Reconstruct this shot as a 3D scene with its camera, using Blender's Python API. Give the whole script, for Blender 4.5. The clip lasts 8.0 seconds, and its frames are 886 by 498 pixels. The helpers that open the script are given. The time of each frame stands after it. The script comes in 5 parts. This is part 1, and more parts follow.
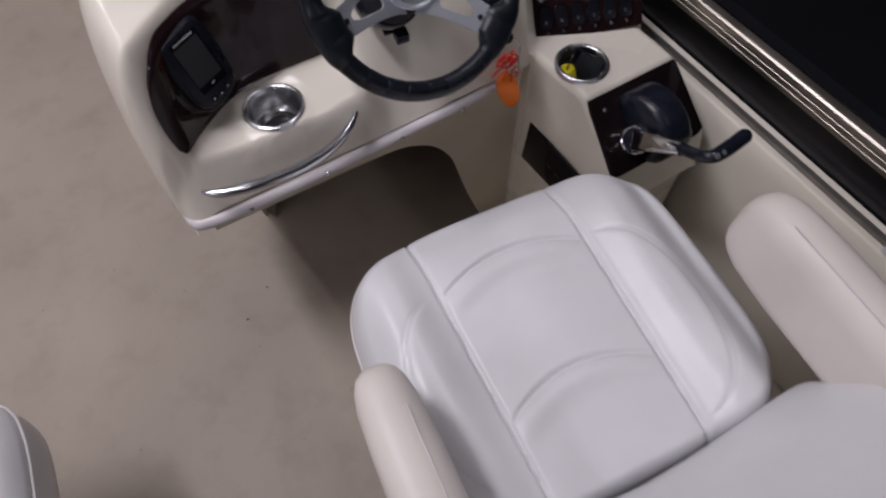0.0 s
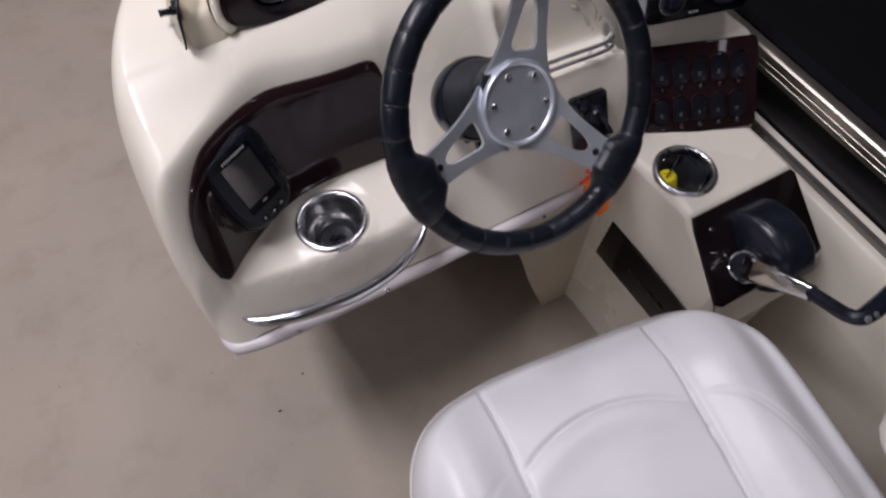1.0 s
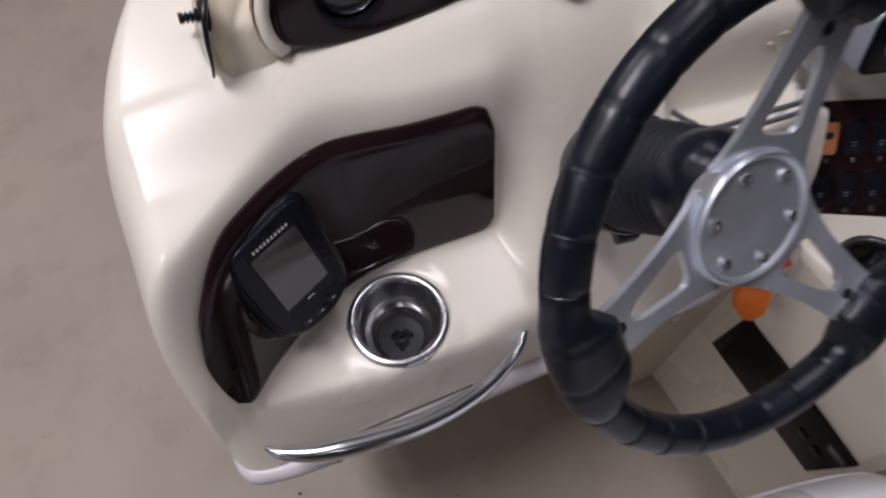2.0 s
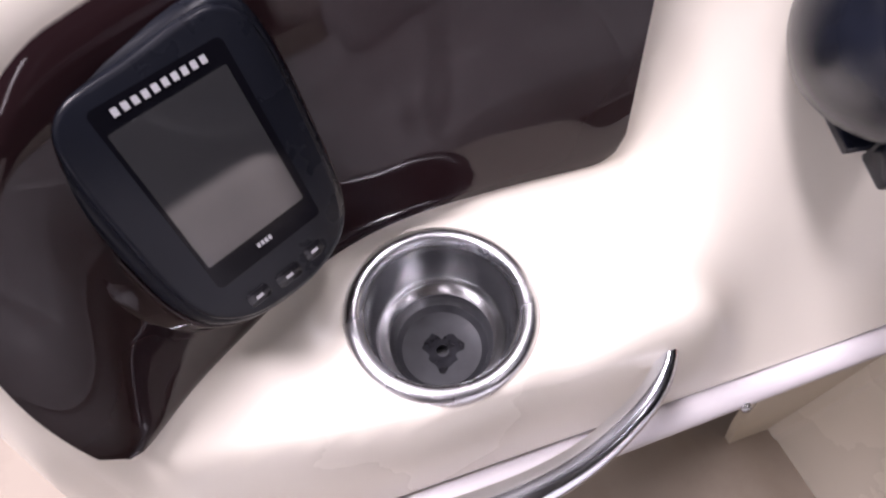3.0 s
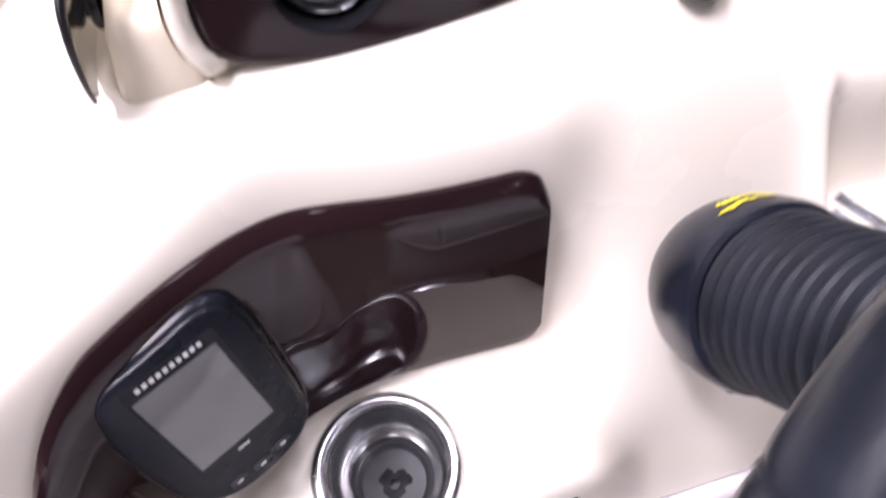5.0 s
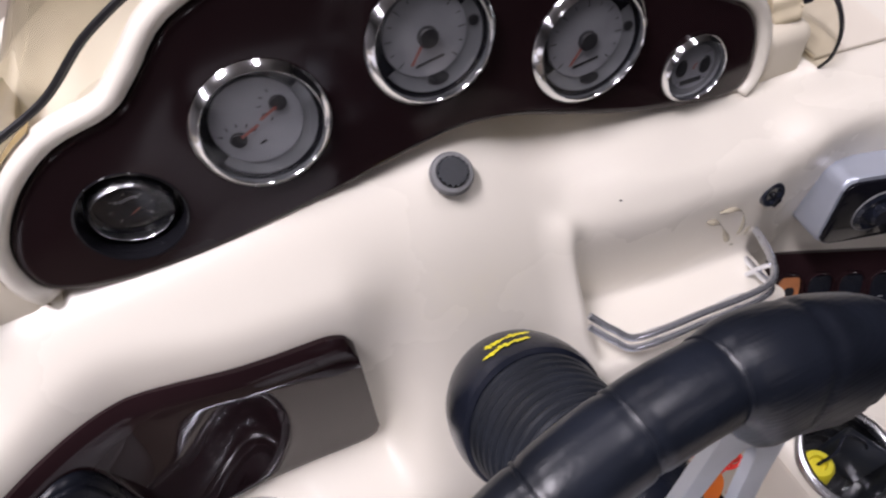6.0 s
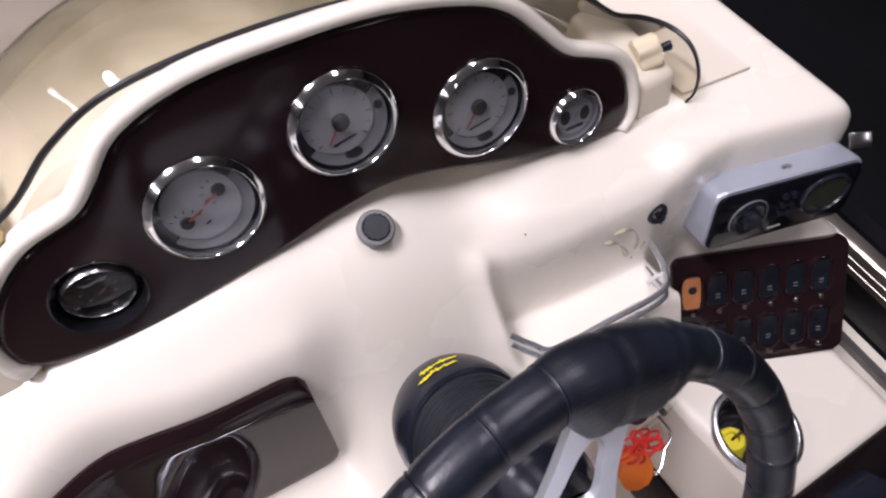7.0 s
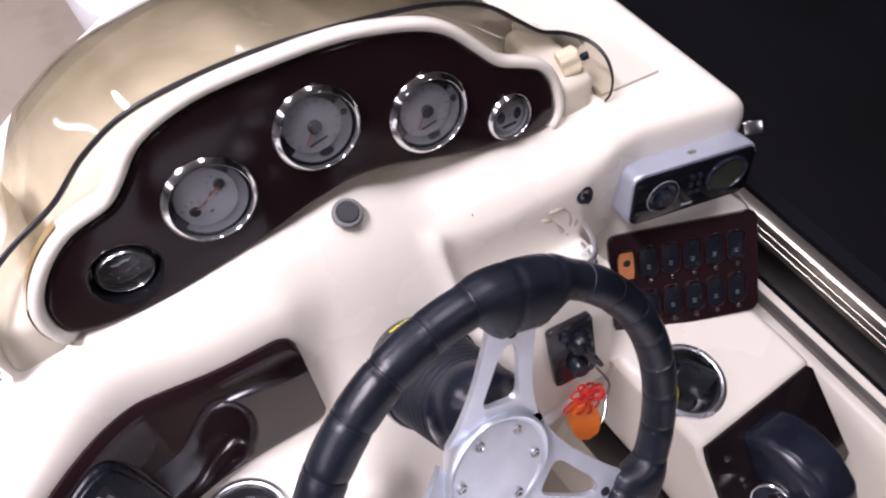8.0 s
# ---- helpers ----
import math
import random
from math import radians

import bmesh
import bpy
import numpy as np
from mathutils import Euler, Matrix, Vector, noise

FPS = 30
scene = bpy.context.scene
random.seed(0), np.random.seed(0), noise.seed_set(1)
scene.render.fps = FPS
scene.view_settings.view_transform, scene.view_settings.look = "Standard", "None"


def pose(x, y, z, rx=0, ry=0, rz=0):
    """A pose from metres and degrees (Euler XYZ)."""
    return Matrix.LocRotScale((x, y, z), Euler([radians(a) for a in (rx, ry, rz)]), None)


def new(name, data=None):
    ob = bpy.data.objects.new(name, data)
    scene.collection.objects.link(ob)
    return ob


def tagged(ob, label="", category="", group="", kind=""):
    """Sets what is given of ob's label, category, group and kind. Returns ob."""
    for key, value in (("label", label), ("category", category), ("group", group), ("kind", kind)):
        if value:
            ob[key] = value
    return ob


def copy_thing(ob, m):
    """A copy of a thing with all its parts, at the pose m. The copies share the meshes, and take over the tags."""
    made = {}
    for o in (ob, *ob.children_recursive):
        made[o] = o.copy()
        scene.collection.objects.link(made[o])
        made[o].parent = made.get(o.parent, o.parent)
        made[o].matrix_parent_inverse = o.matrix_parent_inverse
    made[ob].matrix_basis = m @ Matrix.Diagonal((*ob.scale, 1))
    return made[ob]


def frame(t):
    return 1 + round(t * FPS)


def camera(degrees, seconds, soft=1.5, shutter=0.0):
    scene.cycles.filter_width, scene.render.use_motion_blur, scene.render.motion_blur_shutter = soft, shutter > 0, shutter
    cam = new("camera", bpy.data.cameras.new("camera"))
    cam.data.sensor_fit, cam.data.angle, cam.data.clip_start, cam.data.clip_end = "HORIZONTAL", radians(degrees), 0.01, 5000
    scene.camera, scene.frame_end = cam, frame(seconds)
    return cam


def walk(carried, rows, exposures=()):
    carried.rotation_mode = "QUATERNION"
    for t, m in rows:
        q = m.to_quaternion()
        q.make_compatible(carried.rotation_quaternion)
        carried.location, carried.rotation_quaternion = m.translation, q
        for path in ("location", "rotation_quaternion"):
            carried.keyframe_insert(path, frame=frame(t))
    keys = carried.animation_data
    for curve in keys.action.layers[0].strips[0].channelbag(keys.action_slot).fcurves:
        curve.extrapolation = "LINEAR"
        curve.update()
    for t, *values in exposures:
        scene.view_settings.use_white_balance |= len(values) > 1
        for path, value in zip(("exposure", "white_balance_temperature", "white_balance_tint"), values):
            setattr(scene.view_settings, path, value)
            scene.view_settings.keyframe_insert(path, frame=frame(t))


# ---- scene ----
# ---- the camera and its way ----
cam = camera(71.8, 8.0, soft=2.2, shutter=0.3)
PATH = [
    (0.0, 0.0887, -0.7618, 1.5342, 29.70, 0.43, -31.39),
    (0.5, 0.1076, -0.6102, 1.5185, 29.78, 0.32, -29.35),
    (1.0, 0.1425, -0.4757, 1.4986, 30.11, 0.52, -27.98),
    (1.5, 0.1723, -0.3194, 1.4764, 29.45, -0.02, -26.94),
    (2.0, 0.1673, -0.1999, 1.3266, 29.63, 0.04, -22.75),
    (2.2, 0.1728, -0.1711, 1.2397, 31.04, 1.31, -20.80),
    (3.3, 0.1804, -0.0755, 0.9998, 32.17, 0.54, -18.25),
    (3.5, 0.1810, -0.0774, 1.0014, 32.31, 0.33, -18.09),
    (4.0, 0.1816, -0.0767, 1.0210, 32.15, 0.35, -17.54),
    (4.5, 0.1885, -0.0721, 1.0487, 32.18, -0.08, -17.41),
    (5.0, 0.2516, -0.0453, 1.1717, 31.73, 1.72, -16.32),
    (5.2, 0.2679, -0.0290, 1.2236, 30.91, -0.16, -17.71),
    (6.3, 0.3769, -0.0195, 1.3202, 30.36, -1.08, -26.49),
    (6.5, 0.3831, -0.0207, 1.3344, 30.57, -1.19, -27.90),
    (7.0, 0.3706, -0.0481, 1.3849, 31.55, -1.38, -30.76),
    (7.5, 0.3421, -0.1035, 1.4454, 32.34, -1.34, -32.46),
    (8.0, 0.3409, -0.1377, 1.4680, 32.66, -1.35, -33.83),
]
EXPOSURE = [(0.0, -0.86, 6500, 10), (1.0, -0.62, 6500, 10), (1.5, -0.50, 6500, 10), (2.0, -0.73, 6500, 10), (2.2, -0.80, 6500, 10), (3.3, 1.09, 6550, 19), (4.5, 1.17, 6550, 19), (4.9, 1.01, 6480, 18),
            (5.0, 0.82, 6450, 18), (5.2, 0.06, 6450, 15), (6.3, -0.07, 6500, 12), (7.0, 0.09, 6460, 14), (8.0, 0.32, 6420, 17)]
walk(cam, [(t, pose(x, y, z, rx, ry, rz)) for t, x, y, z, rx, ry, rz in PATH], EXPOSURE)

# ---- world and large lights ----
world = bpy.data.worlds.new("world")
scene.world = world
world.use_nodes = True
world.node_tree.nodes["Background"].inputs[0].default_value = (0.75, 0.8, 0.9, 1)
world.node_tree.nodes["Background"].inputs[1].default_value = 0.03


def ceiling_tube(x, y, watts):
    long, wide = 2.4 if x < -2 else 1.2, 0.34 if watts > 60 else 0.16
    lamp = bpy.data.lights.new("ceiling_tube", "AREA")
    lamp.shape, lamp.size, lamp.size_y, lamp.energy = "RECTANGLE", wide, long, watts
    lamp.color = (1.0, 0.94, 1.02)
    ob = new("ceiling_tube", lamp)
    ob.matrix_world = pose(x, y, 3.37)


LAMPS = [(-0.70, 0.38, 84), (-0.9, 2.9, 46), (-2.7, 2.9, 18), (-2.7, -0.45, 42), (1.1, 0.35, 18), (1.1, 2.9, 14),
         (-0.8, -2.2, 3), (-2.7, -2.2, 4), (1.9, -2.0, 5)]
for lx, ly, lw in LAMPS:
    ceiling_tube(lx, ly, lw)



# ---- materials ----
def material(name, base, rough=0.5, metal=0.0, coat=0.0, vary=0.06, scale=6.0, grain=0.0, grain_scale=300.0,
             rough_vary=0.05, spec=0.5, second=None, trans=0.0, ior=1.45):
    m = bpy.data.materials.new(name)
    m.use_nodes = True
    nt = m.node_tree
    b = nt.nodes["Principled BSDF"]
    coord = nt.nodes.new("ShaderNodeTexCoord")
    big = nt.nodes.new("ShaderNodeTexNoise")
    big.inputs["Scale"].default_value, big.inputs["Detail"].default_value = scale, 6
    nt.links.new(coord.outputs["Object"], big.inputs["Vector"])
    mix = nt.nodes.new("ShaderNodeMix")
    mix.data_type = "RGBA"
    lo = second or tuple(c * (1 - vary * 2) for c in base)
    hi = tuple(min(1, c * (1 + vary)) for c in base)
    ramp = nt.nodes.new("ShaderNodeValToRGB")
    ramp.color_ramp.elements[0].position, ramp.color_ramp.elements[1].position = 0.32, 0.68
    nt.links.new(big.outputs["Fac"], ramp.inputs["Fac"])
    nt.links.new(ramp.outputs["Color"], mix.inputs["Factor"])
    mix.inputs["A"].default_value, mix.inputs["B"].default_value = (*lo, 1), (*hi, 1)
    nt.links.new(mix.outputs["Result"], b.inputs["Base Color"])
    fine = nt.nodes.new("ShaderNodeTexNoise")
    fine.inputs["Scale"].default_value, fine.inputs["Detail"].default_value = grain_scale, 3
    nt.links.new(coord.outputs["Object"], fine.inputs["Vector"])
    rr = nt.nodes.new("ShaderNodeMapRange")
    rr.inputs["To Min"].default_value, rr.inputs["To Max"].default_value = max(0.02, rough - rough_vary), rough + rough_vary
    nt.links.new(big.outputs["Fac"], rr.inputs["Value"])
    nt.links.new(rr.outputs["Result"], b.inputs["Roughness"])
    if grain:
        bump = nt.nodes.new("ShaderNodeBump")
        bump.inputs["Strength"].default_value, bump.inputs["Distance"].default_value = grain, 0.001
        nt.links.new(fine.outputs["Fac"], bump.inputs["Height"])
        nt.links.new(bump.outputs["Normal"], b.inputs["Normal"])
    b.inputs["Metallic"].default_value, b.inputs["Coat Weight"].default_value = metal, coat
    b.inputs["Coat Roughness"].default_value, b.inputs["Specular IOR Level"].default_value = 0.04, spec
    b.inputs["Transmission Weight"].default_value, b.inputs["IOR"].default_value = trans, ior
    return m


GEL = material("cream_gelcoat", (0.825, 0.78, 0.685), 0.27, vary=0.02, scale=3, coat=0.0, rough_vary=0.06)
GEL_DULL = material("cream_moulding", (0.72, 0.66, 0.54), 0.42, vary=0.04, scale=5)
TRIM_WHITE = material("white_rub_trim", (0.70, 0.67, 0.69), 0.33, vary=0.04, scale=14)
BURGUNDY = material("burgundy_black_gloss", (0.0185, 0.0090, 0.0106), 0.04, vary=0.15, scale=4, coat=0.0, rough_vary=0.01, spec=0.34)
GAUGE_GLOSS = material("burgundy_gauge_gloss", (0.0185, 0.0090, 0.0106), 0.12, vary=0.15, scale=4, rough_vary=0.02, spec=0.36)
BLACK_PLASTIC = material("black_plastic", (0.012, 0.0145, 0.024), 0.25, vary=0.15, scale=30, grain=0.10, grain_scale=900)
BLACK_GLOSS = material("black_gloss_plastic", (0.012, 0.012, 0.015), 0.12, vary=0.1, scale=20)
BLACK_RUBBER = material("black_rubber", (0.013, 0.016, 0.023), 0.42, vary=0.2, scale=24, grain=0.2, grain_scale=500)
LEATHER_BLACK = material("black_leather", (0.0095, 0.0120, 0.019), 0.32, vary=0.2, scale=40, grain=0.16, grain_scale=420)
CHROME = material("chrome", (0.82, 0.83, 0.85), 0.105, metal=1.0, vary=0.02, rough_vary=0.02)
STEEL = material("brushed_stainless", (0.66, 0.665, 0.68), 0.20, metal=1.0, vary=0.07, scale=9, rough_vary=0.06)
FINDER_BLACK = material("finder_black_plastic", (0.009, 0.0105, 0.016), 0.28, vary=0.1, scale=20, spec=0.27)
FINDER_GLASS = material("finder_black_glass", (0.006, 0.006, 0.009), 0.10, vary=0.1, scale=20, spec=0.22)
ROCKER = material("rocker_black", (0.010, 0.0115, 0.017), 0.26, vary=0.1, scale=30, spec=0.4)
SOFT_CHROME = material("worn_chrome", (0.80, 0.82, 0.87), 0.17, metal=1.0, vary=0.03, scale=30, rough_vary=0.04)
BEAD = material("burgundy_bead", (0.0185, 0.0090, 0.0106), 0.20, vary=0.1, scale=30, spec=1.0)
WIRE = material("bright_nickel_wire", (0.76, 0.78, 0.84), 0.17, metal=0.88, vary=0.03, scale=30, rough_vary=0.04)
PLATE_DARK = material("throttle_plate_gloss", (0.0100, 0.0068, 0.0080), 0.10, vary=0.15, scale=6, rough_vary=0.02, spec=0.24)
YELLOWISH_TRAIL = material("glossy_yellowish_trail", (0.54, 0.49, 0.375), 0.14, vary=0.08, scale=60)
TAN_GASKET = material("tan_gasket", (0.34, 0.245, 0.105), 0.5, vary=0.1, scale=40)
DARK_STEEL = material("dark_steel", (0.026, 0.027, 0.031), 0.45, metal=0.25, vary=0.15, scale=60, rough_vary=0.08)
RIM_STEEL = material("satin_steel_rim", (0.76, 0.77, 0.80), 0.27, metal=1.0, vary=0.04, scale=20, rough_vary=0.04)
WET_STAIN = material("wet_stain", (0.015, 0.015, 0.018), 0.16, vary=0.2, scale=120)
ALU = material("brushed_aluminium", (0.80, 0.85, 0.93), 0.34, metal=0.72, vary=0.05, scale=30, grain=0.1, rough_vary=0.06)
ALU_WARM = material("champagne_aluminium", (0.41, 0.38, 0.335), 0.40, metal=1.0, vary=0.06, scale=12, rough_vary=0.08)
GREY_STRIP = material("grey_channel", (0.27, 0.255, 0.24), 0.42, metal=0.6, vary=0.1, scale=18)
SILVER_PLASTIC = material("silver_paint", (0.52, 0.56, 0.65), 0.32, metal=0.5, vary=0.03, scale=20)
VINYL = material("white_vinyl", (0.73, 0.735, 0.755), 0.32, vary=0.03, scale=7, grain=0.28, grain_scale=420)
VINYL_WARM = material("cream_vinyl", (0.74, 0.69, 0.64), 0.42, vary=0.04, scale=6, grain=0.28, grain_scale=420)
PIPING = material("white_piping", (0.62, 0.60, 0.60), 0.45, vary=0.05, scale=30)
SIDE_VINYL = material("cream_side_vinyl", (0.77, 0.73, 0.63), 0.42, vary=0.05, scale=4, grain=0.2, grain_scale=350)
RING_GREY = material("grey_plastic_ring", (0.20, 0.20, 0.205), 0.45, vary=0.1, scale=60)
BLACK_PANEL = material("black_side_skin", (0.010, 0.010, 0.013), 0.28, vary=0.1, scale=3)
# Near-black colour stands in for the hall's unlit floor and starboard side.
UNLIT_BLACK = material("unlit_hall_black", (0.006, 0.006, 0.009), 0.85, vary=0.3, scale=0.7)
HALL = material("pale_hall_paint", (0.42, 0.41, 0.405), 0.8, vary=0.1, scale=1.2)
FACE_GREY = material("gauge_face_grey", (0.18, 0.185, 0.195), 0.35, vary=0.06, scale=30)
FACE_LIGHT = material("gauge_dial_silver", (0.32, 0.325, 0.345), 0.3, metal=0.3, vary=0.06, scale=40)
DARK_MARK = material("dark_mark", (0.02, 0.02, 0.022), 0.4, vary=0.1)
RED_MARK = material("red_needle", (0.30, 0.10, 0.08), 0.35, vary=0.05)
WHITE_MARK = material("white_print", (0.62, 0.63, 0.66), 0.5, vary=0.05)
YELLOW_MARK = material("yellow_print", (0.80, 0.70, 0.02), 0.45, vary=0.05, scale=60)
YELLOW = material("yellow_foam", (0.82, 0.72, 0.03), 0.5, vary=0.05, scale=30)
ORANGE = material("orange_plastic", (0.88, 0.20, 0.02), 0.35, vary=0.05, scale=20)
ORANGE_DULL = material("faded_orange_switch", (0.52, 0.20, 0.08), 0.45, vary=0.08, scale=60)
RED_CORD = material("red_cord", (0.70, 0.03, 0.02), 0.42, vary=0.1, scale=80)
LCD = material("grey_display", (0.042, 0.043, 0.046), 0.07, vary=0.05, scale=10, coat=0.6, spec=1.0)
LCD_DIM = material("olive_display", (0.032, 0.037, 0.028), 0.06, vary=0.05, scale=10)
LID_CREAM = material("cream_lid", (0.76, 0.70, 0.60), 0.5, vary=0.03, scale=8)
TAN_KNOB = material("tan_nylon", (0.64, 0.56, 0.40), 0.42, vary=0.06, scale=30)
EDGE_BLACK = material("black_edge_trim", (0.010, 0.010, 0.012), 0.35, vary=0.1)
BLUE_MARK = material("blue_print", (0.04, 0.10, 0.5), 0.4, vary=0.05)
SPECK = material("dark_grit", (0.05, 0.035, 0.03), 0.8, vary=0.2)
FOOTWELL_SHADE = material("dark_brown_footwell_shade", (0.035, 0.027, 0.022), 0.9, vary=0.2, scale=60, grain=0.4)
SEAM = material("grey_thread", (0.45, 0.43, 0.44), 0.6, vary=0.1, scale=90)


def deck_material():
    """Taupe marine vinyl deck, faintly mottled, with scuffs."""
    m = material("taupe_vinyl_deck", (0.375, 0.320, 0.264), 0.5, vary=0.03, scale=2.2, grain=0.35, grain_scale=260, second=(0.330, 0.283, 0.234))
    nt = m.node_tree
    b = nt.nodes["Principled BSDF"]
    src = b.inputs["Base Color"].links[0].from_socket
    coord = nt.nodes.new("ShaderNodeTexCoord")
    n2 = nt.nodes.new("ShaderNodeTexNoise")
    n2.inputs["Scale"].default_value, n2.inputs["Detail"].default_value, n2.inputs["Roughness"].default_value = 7, 8, 0.62
    nt.links.new(coord.outputs["Object"], n2.inputs["Vector"])
    r2 = nt.nodes.new("ShaderNodeValToRGB")
    r2.color_ramp.elements[0].position, r2.color_ramp.elements[0].color = 0.30, (0.87, 0.855, 0.84, 1)
    r2.color_ramp.elements[1].position, r2.color_ramp.elements[1].color = 0.5, (1, 1, 1, 1)
    nt.links.new(n2.outputs["Fac"], r2.inputs["Fac"])
    mul = nt.nodes.new("ShaderNodeMix")
    mul.data_type, mul.blend_type = "RGBA", "MULTIPLY"
    mul.inputs["Factor"].default_value = 1
    nt.links.new(src, mul.inputs["A"])
    nt.links.new(r2.outputs["Color"], mul.inputs["B"])
    nt.links.new(mul.outputs["Result"], b.inputs["Base Color"])
    return m


DECK = deck_material()


def tinted():
    m = bpy.data.materials.new("tan_tinted_acrylic")
    m.use_nodes = True
    nt = m.node_tree
    nt.nodes.remove(nt.nodes["Principled BSDF"])
    out = nt.nodes["Material Output"]
    clear = nt.nodes.new("ShaderNodeBsdfTransparent")
    clear.inputs["Color"].default_value = (0.47, 0.435, 0.365, 1)
    gloss = nt.nodes.new("ShaderNodeBsdfGlossy")
    gloss.inputs["Roughness"].default_value = 0.03
    fres = nt.nodes.new("ShaderNodeFresnel")
    fres.inputs["IOR"].default_value = 1.49
    mix = nt.nodes.new("ShaderNodeMixShader")
    nt.links.new(fres.outputs[0], mix.inputs[0])
    nt.links.new(clear.outputs[0], mix.inputs[1])
    nt.links.new(gloss.outputs[0], mix.inputs[2])
    nt.links.new(mix.outputs[0], out.inputs["Surface"])
    return m


def clear_glass():
    m = tinted()
    m.name = "clear_lens"
    for n in m.node_tree.nodes:
        if n.type == "BSDF_TRANSPARENT":
            n.inputs["Color"].default_value = (0.96, 0.96, 0.96, 1)
    return m


def scuffs_and_reflections(m):
    """Cloudy tint that paints hall reflections and scuffs; slight waviness for old acrylic."""
    nt = m.node_tree
    coord = nt.nodes.new("ShaderNodeTexCoord")
    cloud = nt.nodes.new("ShaderNodeTexNoise")
    cloud.inputs["Scale"].default_value, cloud.inputs["Detail"].default_value, cloud.inputs["Distortion"].default_value = 9, 5, 1.2
    nt.links.new(coord.outputs["Object"], cloud.inputs["Vector"])
    ramp = nt.nodes.new("ShaderNodeValToRGB")
    ramp.color_ramp.elements[0].position, ramp.color_ramp.elements[0].color = 0.36, (0.66, 0.63, 0.54, 1)
    ramp.color_ramp.elements[1].position, ramp.color_ramp.elements[1].color = 0.66, (0.84, 0.81, 0.73, 1)
    nt.links.new(cloud.outputs["Fac"], ramp.inputs["Fac"])
    bump = nt.nodes.new("ShaderNodeBump")
    bump.inputs["Strength"].default_value, bump.inputs["Distance"].default_value = 0.06, 0.01
    nt.links.new(cloud.outputs["Fac"], bump.inputs["Height"])
    for n in list(nt.nodes):
        if n.type == "BSDF_TRANSPARENT":
            nt.links.new(ramp.outputs["Color"], n.inputs["Color"])
        elif n.type == "BSDF_GLOSSY":
            nt.links.new(bump.outputs["Normal"], n.inputs["Normal"])
    return m


def perforated(m):
    """Rows of small punched dots pressed into the leather."""
    nt = m.node_tree
    dots = nt.nodes.new("ShaderNodeTexVoronoi")
    dots.inputs["Scale"].default_value, dots.inputs["Randomness"].default_value = 520, 0.1
    coord = next(n for n in nt.nodes if n.type == "TEX_COORD")
    nt.links.new(coord.outputs["Object"], dots.inputs["Vector"])
    bump = next(n for n in nt.nodes if n.type == "BUMP")
    bump.inputs["Strength"].default_value, bump.inputs["Distance"].default_value = 0.14, 0.0012
    nt.links.new(dots.outputs["Distance"], bump.inputs["Height"])
    return m


LEATHER_PERF = perforated(material("perforated_black_leather", (0.0095, 0.0118, 0.0185), 0.36, vary=0.2, scale=40, grain=0.3))
TINT = scuffs_and_reflections(tinted())
LENS = clear_glass()


# ---- building helpers ----
def part(name, bm, mat, parent=None, label="", smooth=True, crease=40):
    me = bpy.data.meshes.new(name)
    bmesh.ops.recalc_face_normals(bm, faces=bm.faces[:])
    if smooth:
        for f in bm.faces:
            f.smooth = True
        for e in bm.edges:
            if len(e.link_faces) == 2 and e.calc_face_angle(0) > radians(crease):
                e.smooth = False
    bm.to_mesh(me)
    bm.free()
    me.materials.append(mat)
    ob = new(name, me)
    if parent is not None:
        ob.parent = parent
        ob.matrix_parent_inverse = Matrix.Translation(-parent.location) if parent.type == "EMPTY" else Matrix()
    if label:
        ob["label"] = label
    return ob


def thing(name, at, label, category, group="", kind=""):
    ob = new(name)
    ob.empty_display_size = 0.05
    ob.location = at
    return tagged(ob, label, category, group, kind)


def basis(origin, xv, zv):
    """A frame with its x along xv and its z near zv."""
    x = Vector(xv).normalized()
    y = Vector(zv).cross(x).normalized()
    z = x.cross(y)
    m = Matrix((x, y, z)).transposed().to_4x4()
    m.translation = Vector(origin)
    return m


def box(bm, m, sx, sy, sz, bevel=0.0, seg=2):
    """A box centred on m, with rounded edges."""
    got = bmesh.ops.create_cube(bm, size=1, matrix=m @ Matrix.Diagonal((sx, sy, sz, 1)))
    if bevel:
        edges = {e for v in got["verts"] for e in v.link_edges}
        bmesh.ops.bevel(bm, geom=list(edges), offset=bevel, segments=seg, profile=0.5, affect="EDGES")
    return bm


def plate(bm, outline, m, depth, bevel=0.0, seg=2):
    """A flat plate: outline in m's xy plane, standing depth high along z."""
    low = [bm.verts.new(m @ Vector((x, y, 0))) for x, y in outline]
    high = [bm.verts.new(m @ Vector((x, y, depth))) for x, y in outline]
    n = len(outline)
    top = bm.faces.new(high)
    bm.faces.new(low[::-1])
    for i in range(n):
        bm.faces.new((low[i], low[(i + 1) % n], high[(i + 1) % n], high[i]))
    if bevel:
        bmesh.ops.bevel(bm, geom=list(top.edges), offset=bevel, segments=seg, profile=0.5, affect="EDGES")
    return bm


def ring_plate(bm, outer, inner, m, depth):
    """A plate with one opening; outer and inner have the same number of points."""
    n = len(outer)
    rows = []
    for loop, z in ((inner, 0), (outer, 0), (outer, depth), (inner, depth)):
        rows.append([bm.verts.new(m @ Vector((x, y, z))) for x, y in loop])
    for k in range(4):
        a, b = rows[k], rows[(k + 1) % 4]
        for i in range(n):
            bm.faces.new((a[i], a[(i + 1) % n], b[(i + 1) % n], b[i]))
    return bm


